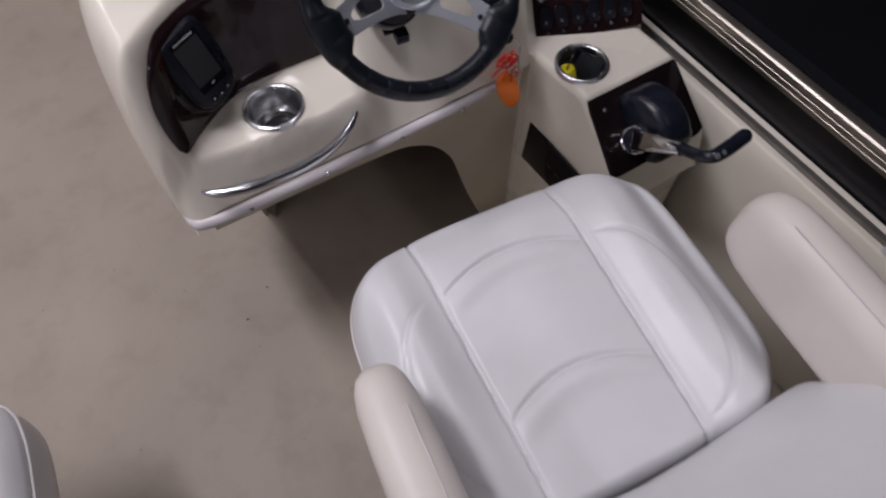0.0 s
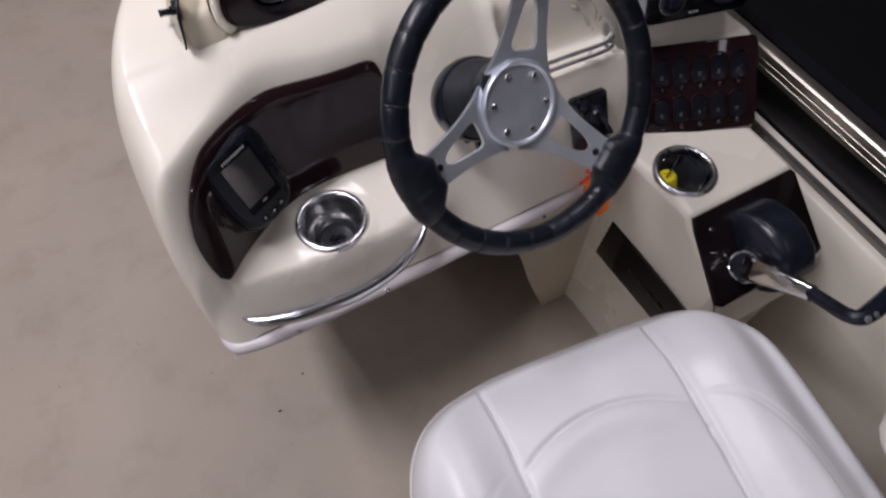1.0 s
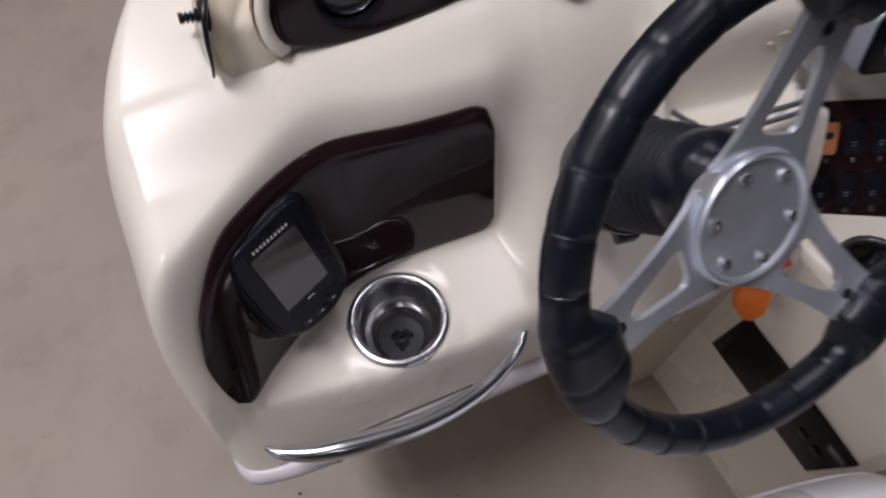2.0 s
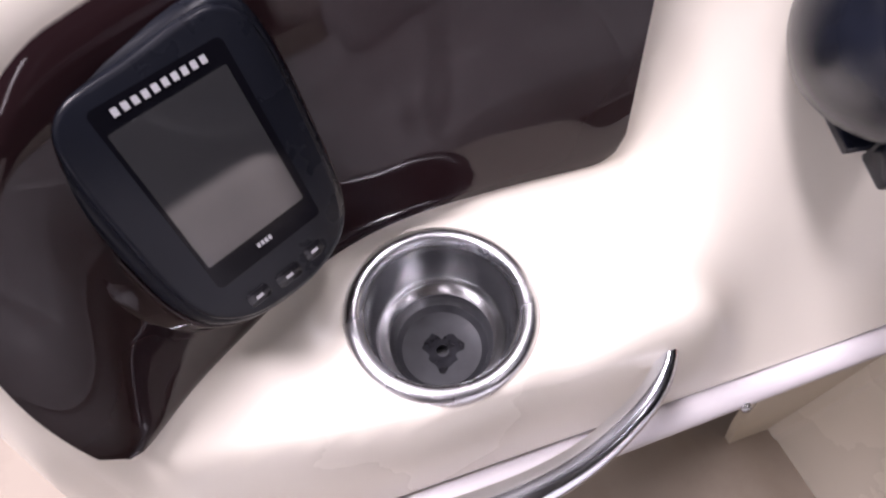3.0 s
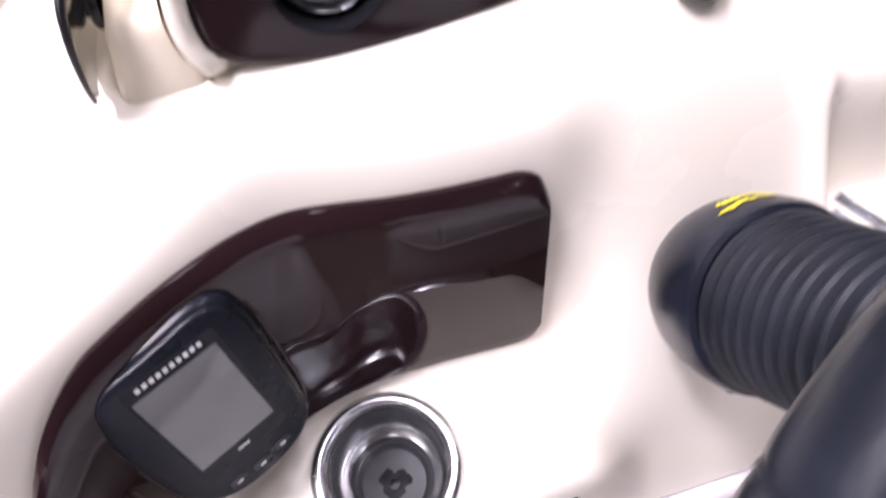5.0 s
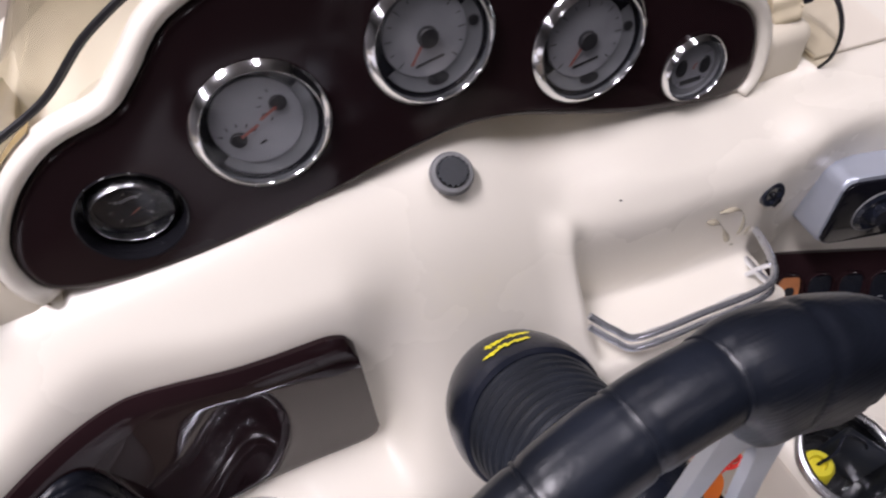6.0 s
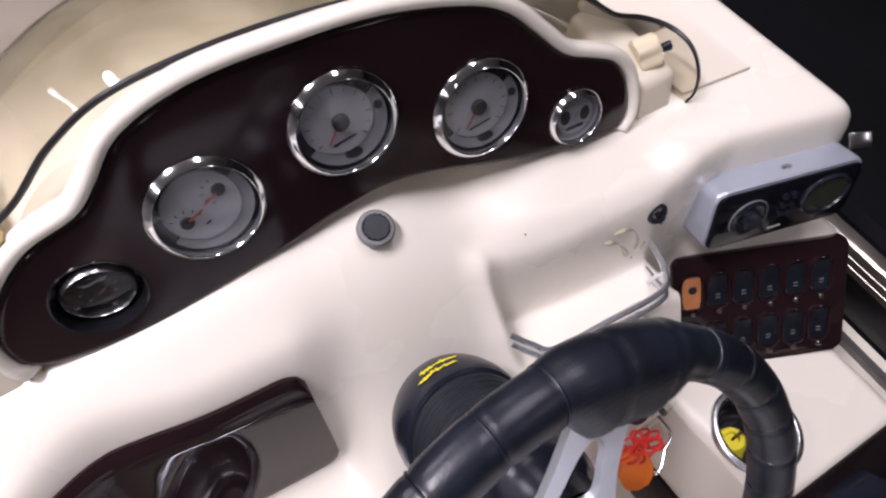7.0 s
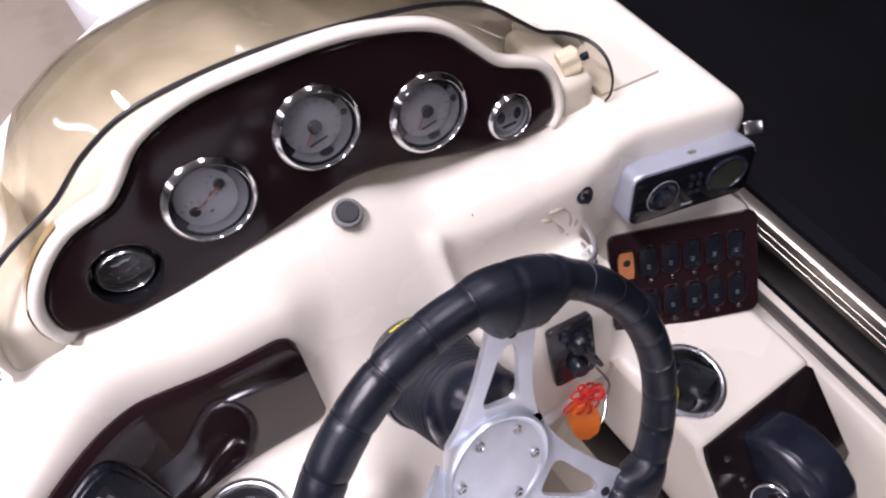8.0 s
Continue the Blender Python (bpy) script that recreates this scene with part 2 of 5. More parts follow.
def rounded(w, h, r, seg=5, cx=0.0, cy=0.0):
    pts = []
    for sx, sy, a0 in ((1, 1, 0), (-1, 1, 90), (-1, -1, 180), (1, -1, 270)):
        for k in range(seg + 1):
            a = radians(a0 + 90 * k / seg)
            pts.append((cx + sx * (w / 2 - r) + r * math.cos(a), cy + sy * (h / 2 - r) + r * math.sin(a)))
    return pts


def lathe(bm, m, profile, n=48, close=False):
    """Turns a profile of (radius, height) round m's z axis."""
    rings = []
    for r, z in profile:
        if r < 1e-6:
            rings.append([bm.verts.new(m @ Vector((0, 0, z)))])
        else:
            rings.append([bm.verts.new(m @ Vector((r * math.cos(2 * math.pi * k / n), r * math.sin(2 * math.pi * k / n), z))) for k in range(n)])
    pairs = list(zip(rings, rings[1:])) + ([(rings[-1], rings[0])] if close else [])
    for a, b in pairs:
        for k in range(n):
            j = (k + 1) % n
            if len(a) == 1 and len(b) > 1:
                bm.faces.new((a[0], b[k], b[j]))
            elif len(b) == 1 and len(a) > 1:
                bm.faces.new((a[k], a[j], b[0]))
            elif len(a) > 1:
                bm.faces.new((a[k], a[j], b[j], b[k]))
    return bm


def catmull(points, step=8, closed=False):
    pts = [Vector(p) for p in points]
    n = len(pts)
    out = []
    for i in range(n if closed else n - 1):
        if closed:
            p0, p1, p2, p3 = (pts[(i + k - 1) % n] for k in range(4))
        else:
            p0, p1, p2, p3 = pts[max(i - 1, 0)], pts[i], pts[i + 1], pts[min(i + 2, n - 1)]
        for k in range(step):
            t = k / step
            out.append(0.5 * ((2 * p1) + (p2 - p0) * t + (2 * p0 - 5 * p1 + 4 * p2 - p3) * t * t + (3 * p1 - p0 - 3 * p2 + p3) * t ** 3))
    if not closed:
        out.append(pts[-1])
    return out


def tube(bm, points, radius, n=12, closed=False):
    """A round tube along a line of points; radius is a number or a function of 0..1."""
    pts = [Vector(p) for p in points]
    count = len(pts)
    rings = []
    side = None
    for i, p in enumerate(pts):
        a = pts[(i - 1) % count] if closed or i else p
        b = pts[(i + 1) % count] if closed or i < count - 1 else p
        d = (b - a).normalized()
        if side is None:
            side = d.orthogonal().normalized()
        side = (side - d * side.dot(d)).normalized()
        up = d.cross(side)
        r = radius(i / (count - 1)) if callable(radius) else radius
        rings.append([bm.verts.new(p + r * (math.cos(2 * math.pi * k / n) * side + math.sin(2 * math.pi * k / n) * up)) for k in range(n)])
    for i in range(count if closed else count - 1):
        a, b = rings[i], rings[(i + 1) % count]
        for k in range(n):
            bm.faces.new((a[k], a[(k + 1) % n], b[(k + 1) % n], b[k]))
    if not closed:
        bm.faces.new(rings[0][::-1])
        bm.faces.new(rings[-1])
    return bm


def sheet(bm, rows, close_u=False):
    """A surface through rows of points."""
    vs = [[bm.verts.new(p) for p in row] for row in rows]
    for a, b in zip(vs, vs[1:]):
        n = len(a)
        for k in range(n if close_u else n - 1):
            j = (k + 1) % n
            bm.faces.new((a[k], a[j], b[j], b[k]))
    return vs


def blob_loft(bm, rows):
    """A closed lump: rings of points with both ends capped."""
    vs = sheet(bm, rows, True)
    bm.faces.new(vs[0][::-1])
    bm.faces.new(vs[-1])
    return bm


def sstep(a, b, x):
    t = np.clip((x - a) / (b - a), 0, 1)
    return t * t * (3 - 2 * t)


# ---- the setting ----
def slab(name, x0, x1, y0, y1, z0, z1, mat, label, category):
    bm = bmesh.new()
    box(bm, pose((x0 + x1) / 2, (y0 + y1) / 2, (z0 + z1) / 2), x1 - x0, y1 - y0, z1 - z0)
    return tagged(part(name, bm, mat, smooth=False), label, category, kind="structure")


slab("floor", -1.35, 1.20, -3.2, 3.0, -0.06, 0.0, DECK, "taupe vinyl boat deck with faint scuffs", "floor")
slab("ground", -7, 7, -7, 7, -0.76, -0.70, UNLIT_BLACK, "hall floor below the boat, coloured near-black as if unlit", "ground")
slab("wall_port", -1.40, -1.35, -3.2, 3.0, 0.0, 0.66, SIDE_VINYL, "cream vinyl inner side of the boat", "wall")
slab("wall_starboard", 1.155, 1.185, -3.2, 3.0, 0.0, 0.66, BLACK_PANEL, "glossy black side skin of the boat", "wall")
slab("wall_east", 4.0, 4.1, -7, 7, -0.7, 3.5, UNLIT_BLACK, "hall wall coloured near-black as if unlit", "wall")
slab("wall_west", -6.1, -6.0, -7, 7, -0.7, 3.5, HALL, "pale grey hall wall", "wall")
slab("wall_north", -6, 4, 7, 7.1, -0.7, 3.5, HALL, "pale grey hall wall", "wall")
slab("wall_south", -6, 4, -7.1, -7, -0.7, 3.5, HALL, "pale grey hall wall", "wall")
slab("ceiling", -6, 4, -7, 7, 3.5, 3.6, HALL, "grey hall ceiling", "ceiling")

# ---- the helm console ----
FAR_Y = 0.76


def eased(x, xs, ys):
    """A smooth curve through a table of values."""
    xs, ys = np.array(xs, float), np.array(ys, float)
    slope = np.gradient(ys, xs)
    x = np.clip(x, xs[0], xs[-1])
    k = np.clip(np.searchsorted(xs, x) - 1, 0, len(xs) - 2)
    h = xs[k + 1] - xs[k]
    t = (x - xs[k]) / h
    return ((2 * t ** 3 - 3 * t ** 2 + 1) * ys[k] + (t ** 3 - 2 * t ** 2 + t) * h * slope[k]
            + (3 * t ** 2 - 2 * t ** 3) * ys[k + 1] + (t ** 3 - t ** 2) * h * slope[k + 1])


def deck_height(x, y):
    crest = eased(x, [-0.05, 0.2, 0.3, 0.42, 0.5, 0.6, 0.7, 0.77, 1.05], [0.925, 0.94, 0.944, 0.954, 0.958, 0.947, 0.924, 0.916, 0.914])
    return 0.900 + (crest - 0.900) * sstep(0.15, 0.25, y)


def fascia_foot(x):
    return eased(x, [-0.05, 0.035, 0.057, 0.085, 0.115, 0.15, 0.19, 0.23, 0.275, 0.36, 0.42], [0.02, 0.03, 0.043, 0.068, 0.09, 0.113, 0.13, 0.138, 0.14, 0.138, 0.138])


def fascia_head(x):
    return eased(x, [-0.05, 0.03, 0.066, 0.10, 0.15, 0.185, 0.21, 0.24, 0.28, 0.36, 0.42], [0.07, 0.075, 0.092, 0.122, 0.158, 0.175, 0.181, 0.178, 0.171, 0.167, 0.167])


def left_edge(y):
    return eased(y, [-0.02, 0.0, 0.05, 0.1, 0.16, 0.22, 0.28, 0.34, 0.40, 0.46, 0.52, 0.58, 0.64, 0.69, 0.73, 0.76], [0.001, -0.002, -0.013, -0.019, -0.0225, -0.022, -0.015, 0.0, 0.024, 0.060, 0.108, 0.166, 0.240, 0.325, 0.43, 0.60])


def tray_back(x):
    return eased(x, [0.54, 0.574, 0.61, 0.644, 0.70, 0.774, 0.83], [0.172, 0.169, 0.162, 0.157, 0.153, 0.150, 0.152])


def main_height(x, y):
    deck = deck_height(x, y)
    yb, yt = fascia_foot(x), fascia_head(x)
    # left: aft face, ledge, fascia, roll to the deck
    lip = np.interp(x, [-0.05, 0.03, 0.12, 0.2, 0.42], [0.040, 0.036, 0.026, 0.014, 0.013])
    face = 0.575 + y / lip * 0.107
    ledge = 0.682 + 0.018 * (y - lip) / np.maximum(yb - lip, 0.01)
    fascia = 0.70 + 0.185 * (y - yb) / (yt - yb)
    a = np.where(y < yb, np.minimum(face, ledge), fascia)
    a = np.minimum(np.where(y < lip, np.minimum(face, np.maximum(ledge, 0.682)), a), deck)
    # middle: one long slope under the steering column
    b = np.minimum(0.575 + y / 0.165 * 0.315, deck)
    # right of it: ignition face and tray
    slant = 0.169 - tray_back(x)
    slant = slant * sstep(0.09, 0.12, y)
    c = np.interp(y + slant, [-0.1, 0.0, 0.045, 0.078, 0.088, 0.156, 0.165, 0.205], [0.25, 0.58, 0.735, 0.798, 0.788, 0.792, 0.884, 0.92])
    c = np.minimum(c, deck)
    low = np.interp(y, [-0.1, 0.0, 0.045, 0.078, 0.166], [0.25, 0.58, 0.735, 0.798, 0.895])
    low = np.minimum(low, deck)
    wa = sstep(0.378, 0.440, x)
    z = a * (1 - wa) + b * wa
    wl = sstep(0.50, 0.60, x)
    z = z * (1 - wl) + low * wl
    wt = sstep(0.562, 0.574, x) * (y > 0.078)
    return z * (1 - wt) + c * wt


def side_height(x, y):
    # sloping switch face, then the upright face that carries the stereo
    plane = 0.6611 + 0.506 * (x - 0.9305) + 1.026 * (y - 0.0429)
    z = np.maximum(np.interp(y, [-0.3, 0.0], [0.604, 0.608]), np.minimum(plane, 0.80))
    w = 0.223 * x + 0.975 * y + 0.020 * (1 - sstep(0.775, 0.87, x))
    w = np.where(w > 0.328, np.maximum(0.328, w - 0.004 * sstep(0.98, 1.03, x)), w)
    z = np.maximum(z, np.interp(w, [0.323, 0.329, 0.340, 0.347, 0.362], [0.0, 0.75, 0.886, 0.908, 0.914]))
    z = np.where(w > 0.36, np.maximum(z, np.minimum(deck_height(x, y), z + 0.02)), z)
    throttle = np.interp(y, [-0.320, -0.305, -0.300, -0.165, -0.155, -0.14], [0.40, 0.46, 0.502, 0.594, 0.62, 2.0])
    z = np.minimum(z, throttle)
    return z


def soften(h, n):
    """Rounds the edges of a height grid."""
    k = np.exp(-0.5 * (np.arange(-3 * n, 3 * n + 1) / n) ** 2)
    k /= k.sum()
    for axis in (0, 1):
        h = np.apply_along_axis(lambda v: np.convolve(np.pad(v, 3 * n, mode="edge"), k, mode="valid"), axis, h)
    return h


CUPS = [(0.226, 0.071, 0.692), (0.838, -0.080, 0.612)]


def console_body():
    step = 0.004
    xs = np.arange(-0.028, 1.0761, step)
    ys = np.arange(-0.320, FAR_Y + 0.0001, step)
    gx, gy = np.meshgrid(xs, ys)
    main = soften(main_height(gx, gy), 2)
    crisp = sstep(0.53, 0.56, gx) * (1 - sstep(0.18, 0.21, gy))
    crisp = np.maximum(crisp, (1 - sstep(0.27, 0.35, gx)) * (1 - sstep(0.040, 0.060, gy)))
    main = main * (1 - crisp) + soften(main_height(gx, gy), 1) * crisp
    flat = 0.75 * (1 - sstep(0.30, 0.37, gx)) * (1 - sstep(0.045, 0.060, gy))
    main = main * (1 - flat) + main_height(gx, gy) * flat
    # the broad roll from the deck down to the steering column
    tray = sstep(0.53, 0.56, gx) * (1 - sstep(0.175, 0.21, gy))
    broad = sstep(0.37, 0.43, gx) * (1 - tray) * sstep(0.03, 0.06, gy)
    main = main * (1 - broad) + soften(main_height(gx, gy), 6) * broad
    side = soften(side_height(gx, gy), 1)
    inside = (gy > -0.002) & (gx < 0.766)
    lip = np.interp(gy, [-0.16, 0.0], [0.7845, 0.7720])
    box_in = (gx > lip - 0.004) | ((gx > 0.766) & (gy > -0.002))
    px = np.where((gy < -0.003) & (gx < lip) & (gx > lip - 0.005), lip, gx)
    h = np.where(inside, main, -1.0)
    join = sstep(0.19, 0.23, gy)
    edge = np.sqrt(np.clip(1 - (1 - np.clip((gx - lip) / 0.017, 0, 1)) ** 2, 0, 1))
    side = np.where(gy < 0.001, side - 0.019 * (1 - edge), side)
    h = np.where(box_in, np.maximum(h, side), h)
    top_side = np.where(gy > 0.19, np.maximum(side, deck_height(gx, gy) * join + side * (1 - join)), side)
    h = np.where((gx >= 0.766) & (gy > 0.19), top_side, h)
    # the bank beside the tray runs over into the switch box
    across = sstep(0.758, 0.815, gx)
    bank = main * (1 - across) + top_side * across
    soft = sstep(0.102, 0.135, gy) * (gx > 0.758)
    h = h * (1 - soft) + bank * soft
    # the deck runs smoothly past the tray to the stereo bank
    calm = sstep(0.66, 0.71, gx) * (1 - sstep(0.86, 0.91, gx)) * sstep(0.185, 0.215, gy) * (1 - sstep(0.38, 0.42, gy))
    h = h * (1 - calm) + soften(np.maximum(h, 0.5), 7) * calm
    # rounded port side, far end and starboard side
    def roll(d, r):
        return np.sqrt(np.clip(1 - (1 - np.clip(d / r, 0, 1)) ** 2, 0, 1))
    dl = gx - left_edge(gy)
    h = np.where(inside, 0.53 + (h - 0.53) * roll(dl + 0.002, 0.075), h)
    h = np.where(h > 0.3, 0.30 + (h - 0.30) * roll(FAR_Y + 0.004 - gy, 0.06), h)
    right = np.interp(gy, [-0.32, -0.10, -0.056, 0.049, 0.065, 0.105], [1.034, 1.030, 1.0265, 1.0590, 1.0530, 1.020])
    h = np.where(gx > 0.9, h - 0.03 * (1 - roll(right + 0.002 - gx, 0.026)), h)
    for cx, cy, cz in CUPS:
        near = (1 - sstep(0.056, 0.080, np.hypot(gx - cx, gy - cy))) * (sstep(0.004, 0.015, gx - lip) if cx > 0.5 else sstep(0.004, 0.016, gy) * (1 - sstep(-0.010, 0.004, gy - fascia_foot(gx)))) * (h > 0.3)
        h = h * (1 - near) + (cz - 0.003) * near
    keep = (h > 0.004) & (dl > -0.003) & (gx < right + 0.003)
    for cx, cy, _ in CUPS:
        keep &= (gx - cx) ** 2 + (gy - cy) ** 2 > 0.050 ** 2
    bm = bmesh.new()
    index = {}
    ny, nx = h.shape
    for j in range(ny - 1):
        for i in range(nx - 1):
            if keep[j, i] and keep[j, i + 1] and keep[j + 1, i] and keep[j + 1, i + 1]:
                quad = []
                for a, b in ((j, i), (j, i + 1), (j + 1, i + 1), (j + 1, i)):
                    if (a, b) not in index:
                        index[a, b] = bm.verts.new((px[a, b], ys[a], h[a, b]))
                    quad.append(index[a, b])
                bm.faces.new(quad)
    return bm


console = thing("helm_console", (0.5, 0.3, 0), "cream moulded fibreglass boat helm console with burgundy fascia panels", "console")
body = part("body", console_body(), GEL, console, crease=75)

# port side wall, far wall and the starboard wall of the console below the moulding
bm = bmesh.new()
rows = []
side_line = [(float(left_edge(y)) + 0.02, y) for y in np.linspace(0.36, 0.75, 30)] + [(0.55, 0.755), (0.80, 0.755), (1.0, 0.75), (1.015, 0.70), (1.02, 0.3), (1.026, -0.13)]
inboard = lambda x, z: x + (0.12 * (1 - z / 0.56) if x < 0.45 else 0)
outer = [[Vector((inboard(x, z), y, z)) for x, y in side_line] for z in (0.0, 0.3, 0.56)]
sheet(bm, outer)
inner = [[Vector((inboard(x, z) + 0.02, y - 0.015, z)) for x, y in side_line] for z in (0.56, 0.3, 0.0)]
sheet(bm, inner)
part("side_wall", bm, GEL, console)
# footwell bulkheads, with the deep shade under the console put into their colour
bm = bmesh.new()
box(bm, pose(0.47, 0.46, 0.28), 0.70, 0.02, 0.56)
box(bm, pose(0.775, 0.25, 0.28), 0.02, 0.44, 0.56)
part("foot_bulkhead", bm, FOOTWELL_SHADE, console, smooth=False)

# arched panel below the trim
bm = bmesh.new()
arch = [(0.03, 0.57), (0.03, 0.50), (0.12, 0.497), (0.29, 0.493), (0.43, 0.486), (0.492, 0.465), (0.536, 0.430), (0.568, 0.382), (0.590, 0.330), (0.635, 0.166), (0.691, 0.0), (0.765, 0.0), (0.765, 0.30), (0.765, 0.57)]
curve = [(p.x, p.y) for p in catmull([(x, z, 0) for x, z in arch[1:11]], 5)]
plate(bm, [arch[0]] + curve + arch[11:], basis((0, 0.030, 0), (1, 0, 0), (0, -1, 0)), 0.012)
part("arch_panel", bm, GEL_DULL, console)

# rub trim with its screws
trim_line = catmull([(0.008, 0.16, 0.556), (0.002, 0.05, 0.556), (0.006, 0.012, 0.556), (0.03, 0.0, 0.556), (0.10, -0.007, 0.557), (0.27, -0.008, 0.558), (0.43, -0.006, 0.560), (0.58, -0.004, 0.562), (0.66, 0.0, 0.563), (0.715, 0.01, 0.563)], 6)
bm = bmesh.new()
tube(bm, trim_line, 0.013, 10)
trim = part("rub_trim", bm, TRIM_WHITE, console, "white rub trim with screws")
for x in (0.107, 0.268, 0.436, 0.583):
    bm = bmesh.new()
    lathe(bm, basis((x, -0.0195, 0.562), (1, 0, 0), (0, -0.8, 0.6)), [(0.0045, 0), (0.0045, 0.001), (0.003, 0.0024), (0, 0.0028)], 12)
    part("screw", bm, STEEL, trim)

# burgundy fascia to port: a curved plate with rounded corners
def fascia_panel():
    bm = bmesh.new()
    nu, nv = 72, 30
    front, back = [], []
    for k in range(nv + 1):
        v = k / nv
        fr, bk = [], []
        for i in range(nu + 1):
            u = i / nu
            x0 = 0.050 + 0.3205 * u
            # rounded ends
            def pull(w, r):
                return 0 if w > r else 1 - math.sqrt(max(0, 1 - (1 - w / r) ** 2))
            e = pull((1 - u) * 0.3205, 0.022)
            lo, hi = 0.012 + 0.10 * e, 0.985 - 0.10 * e
            e0 = pull(u * 0.3205, 0.055)
            hi -= 0.42 * e0
            lo += 0.10 * pull(u * 0.3205, 0.012)
            w = lo + (hi - lo) * v
            x = x0 - 0.010 * math.sin(math.pi * min(1, w * 1.2)) * (1 - u) ** 3
            yb, yt = float(fascia_foot(x)), float(fascia_head(x))
            y = yb + (yt - yb) * w - 0.008
            z = 0.695 + 0.188 * w + 0.003
            rim = 0.008 * (1 - math.sqrt(max(0, 1 - (1 - min(1, min(v * 1.6, 1 - v) * 9)) ** 2)))
            fr.append(Vector((x, y - 0.002 + rim, z)))
            bk.append(Vector((x, y + 0.012, z - 0.002)))
        front.append(fr)
        back.append(bk)
    vs = sheet(bm, front)
    vb = sheet(bm, back)
    ring = lambda g: g[0][:] + [r[-1] for r in g[1:]] + g[-1][-2::-1] + [r[0] for r in g[-2:0:-1]]
    a, b = ring(vs), ring(vb)
    for k in range(len(a)):
        j = (k + 1) % len(a)
        bm.faces.new((a[k], a[j], b[j], b[k]))
    return bm


part("fascia_panel", fascia_panel(), BURGUNDY, console, "glossy burgundy-black fascia panel")

# ---- gauge hood ----
LEAN = 0.30
HOOD = basis((0.476, 0.266, 1.03), (1, 0, 0), (0, -math.cos(LEAN), math.sin(LEAN)))


def hood_xy(x, z):
    return x - 0.476, (z - 1.03) / math.cos(LEAN)


GAUGE_AT = [(0.3624, 1.0143, 0.0437), (0.4781, 1.0365, 0.0444), (0.5969, 1.0026, 0.0456), (0.6984, 0.9552, 0.0290), (0.2688, 0.9818, 0.0324)]
panel_low = [(0.203, 0.950), (0.24, 0.938), (0.287, 0.936), (0.341, 0.942), (0.397, 0.951), (0.45, 0.962), (0.495, 0.968), (0.54, 0.962), (0.585, 0.948), (0.64, 0.932), (0.691, 0.921), (0.743, 0.915), (0.762, 0.921)]
panel_high = [(0.769, 0.938), (0.764, 0.968), (0.748, 0.990), (0.722, 1.003), (0.690, 1.017), (0.662, 1.043), (0.634, 1.069), (0.598, 1.086), (0.529, 1.101), (0.453, 1.104), (0.385, 1.101), (0.335, 1.086), (0.308, 1.062), (0.287, 1.046), (0.25, 1.036), (0.218, 1.012), (0.198, 0.980)]
outline = [hood_xy(x, z) for x, z in panel_low + panel_high]
smooth_outline = [(p.x, p.y) for p in catmull([(x, y, 0) for x, y in outline], 4, True)]


def grown(loop, d):
    out = []
    n = len(loop)
    for i in range(n):
        (ax, ay), (bx, by) = loop[i - 1], loop[(i + 1) % n]
        dx, dy = bx - ax, by - ay
        s = math.hypot(dx, dy) or 1
        out.append((loop[i][0] + dy / s * d, loop[i][1] - dx / s * d))
    return out


bm = bmesh.new()
loops = []
for d, z in ((0.002, -0.006), (0.0, -0.001), (-0.0008, 0.0016), (-0.0022, 0.0034), (-0.0042, 0.0043), (-0.0070, 0.0046)):
    loops.append([bm.verts.new(HOOD @ Vector((x, y, z))) for x, y in grown(smooth_outline, d)])
for a, b in zip(loops, loops[1:]):
    for k in range(len(a)):
        j = (k + 1) % len(a)
        bm.faces.new((a[k], a[j], b[j], b[k]))
rim_edges = [bm.edges.get((loops[-1][k], loops[-1][(k + 1) % len(loops[-1])])) for k in range(len(loops[-1]))]
for gx0, gz0, gr in GAUGE_AT:
    cx, cy = hood_xy(gx0, gz0)
    hole = [bm.verts.new(HOOD @ Vector((cx + gr * 0.99 * math.cos(2 * math.pi * k / 48), cy + gr * 0.99 * math.sin(2 * math.pi * k / 48), 0.0046))) for k in range(48)]
    rim_edges += [bm.edges.new((hole[k], hole[(k + 1) % 48])) for k in range(48)]
bmesh.ops.triangle_fill(bm, use_beauty=True, use_dissolve=False, edges=rim_edges)
gauge_panel = part("gauge_panel", bm, GAUGE_GLOSS, console, "glossy burgundy-black gauge panel")

bm = bmesh.new()
rings = []
LIP = [(0.0065 - 0.0062 * math.cos(math.pi * k / 10), 0.001 + 0.0080 * math.sin(math.pi * k / 10), 0) for k in range(10)]
for d, depth, drop in (*LIP, (0.0135, -0.006, 0.001), (0.012, -0.030, 0.016), (0.003, -0.075, 0.05), (-0.010, -0.13, 0.09), (-0.025, -0.19, 0.13)):
    ring = []
    for (x, y), (x0, y0) in zip(grown(smooth_outline, d), smooth_outline):
        low = 1.0 - float(sstep(0.80, 0.98, (y0 - y) / max(abs(d), 1e-6))) if d > 0 else 1.0
        p = HOOD @ Vector((x0 + (x - x0) * low, y0 + (y - y0) * low, depth if low > 0.5 else min(depth, -0.005)))
        top = max(0.0, min(1.0, (p.z - 0.93) / 0.17))
        p.z = max(p.z - drop * top, 0.86)
        ring.append(p)
    rings.append(ring)
sheet(bm, rings, True)
part("hood", bm, GEL, console, "cream gauge hood", crease=120)
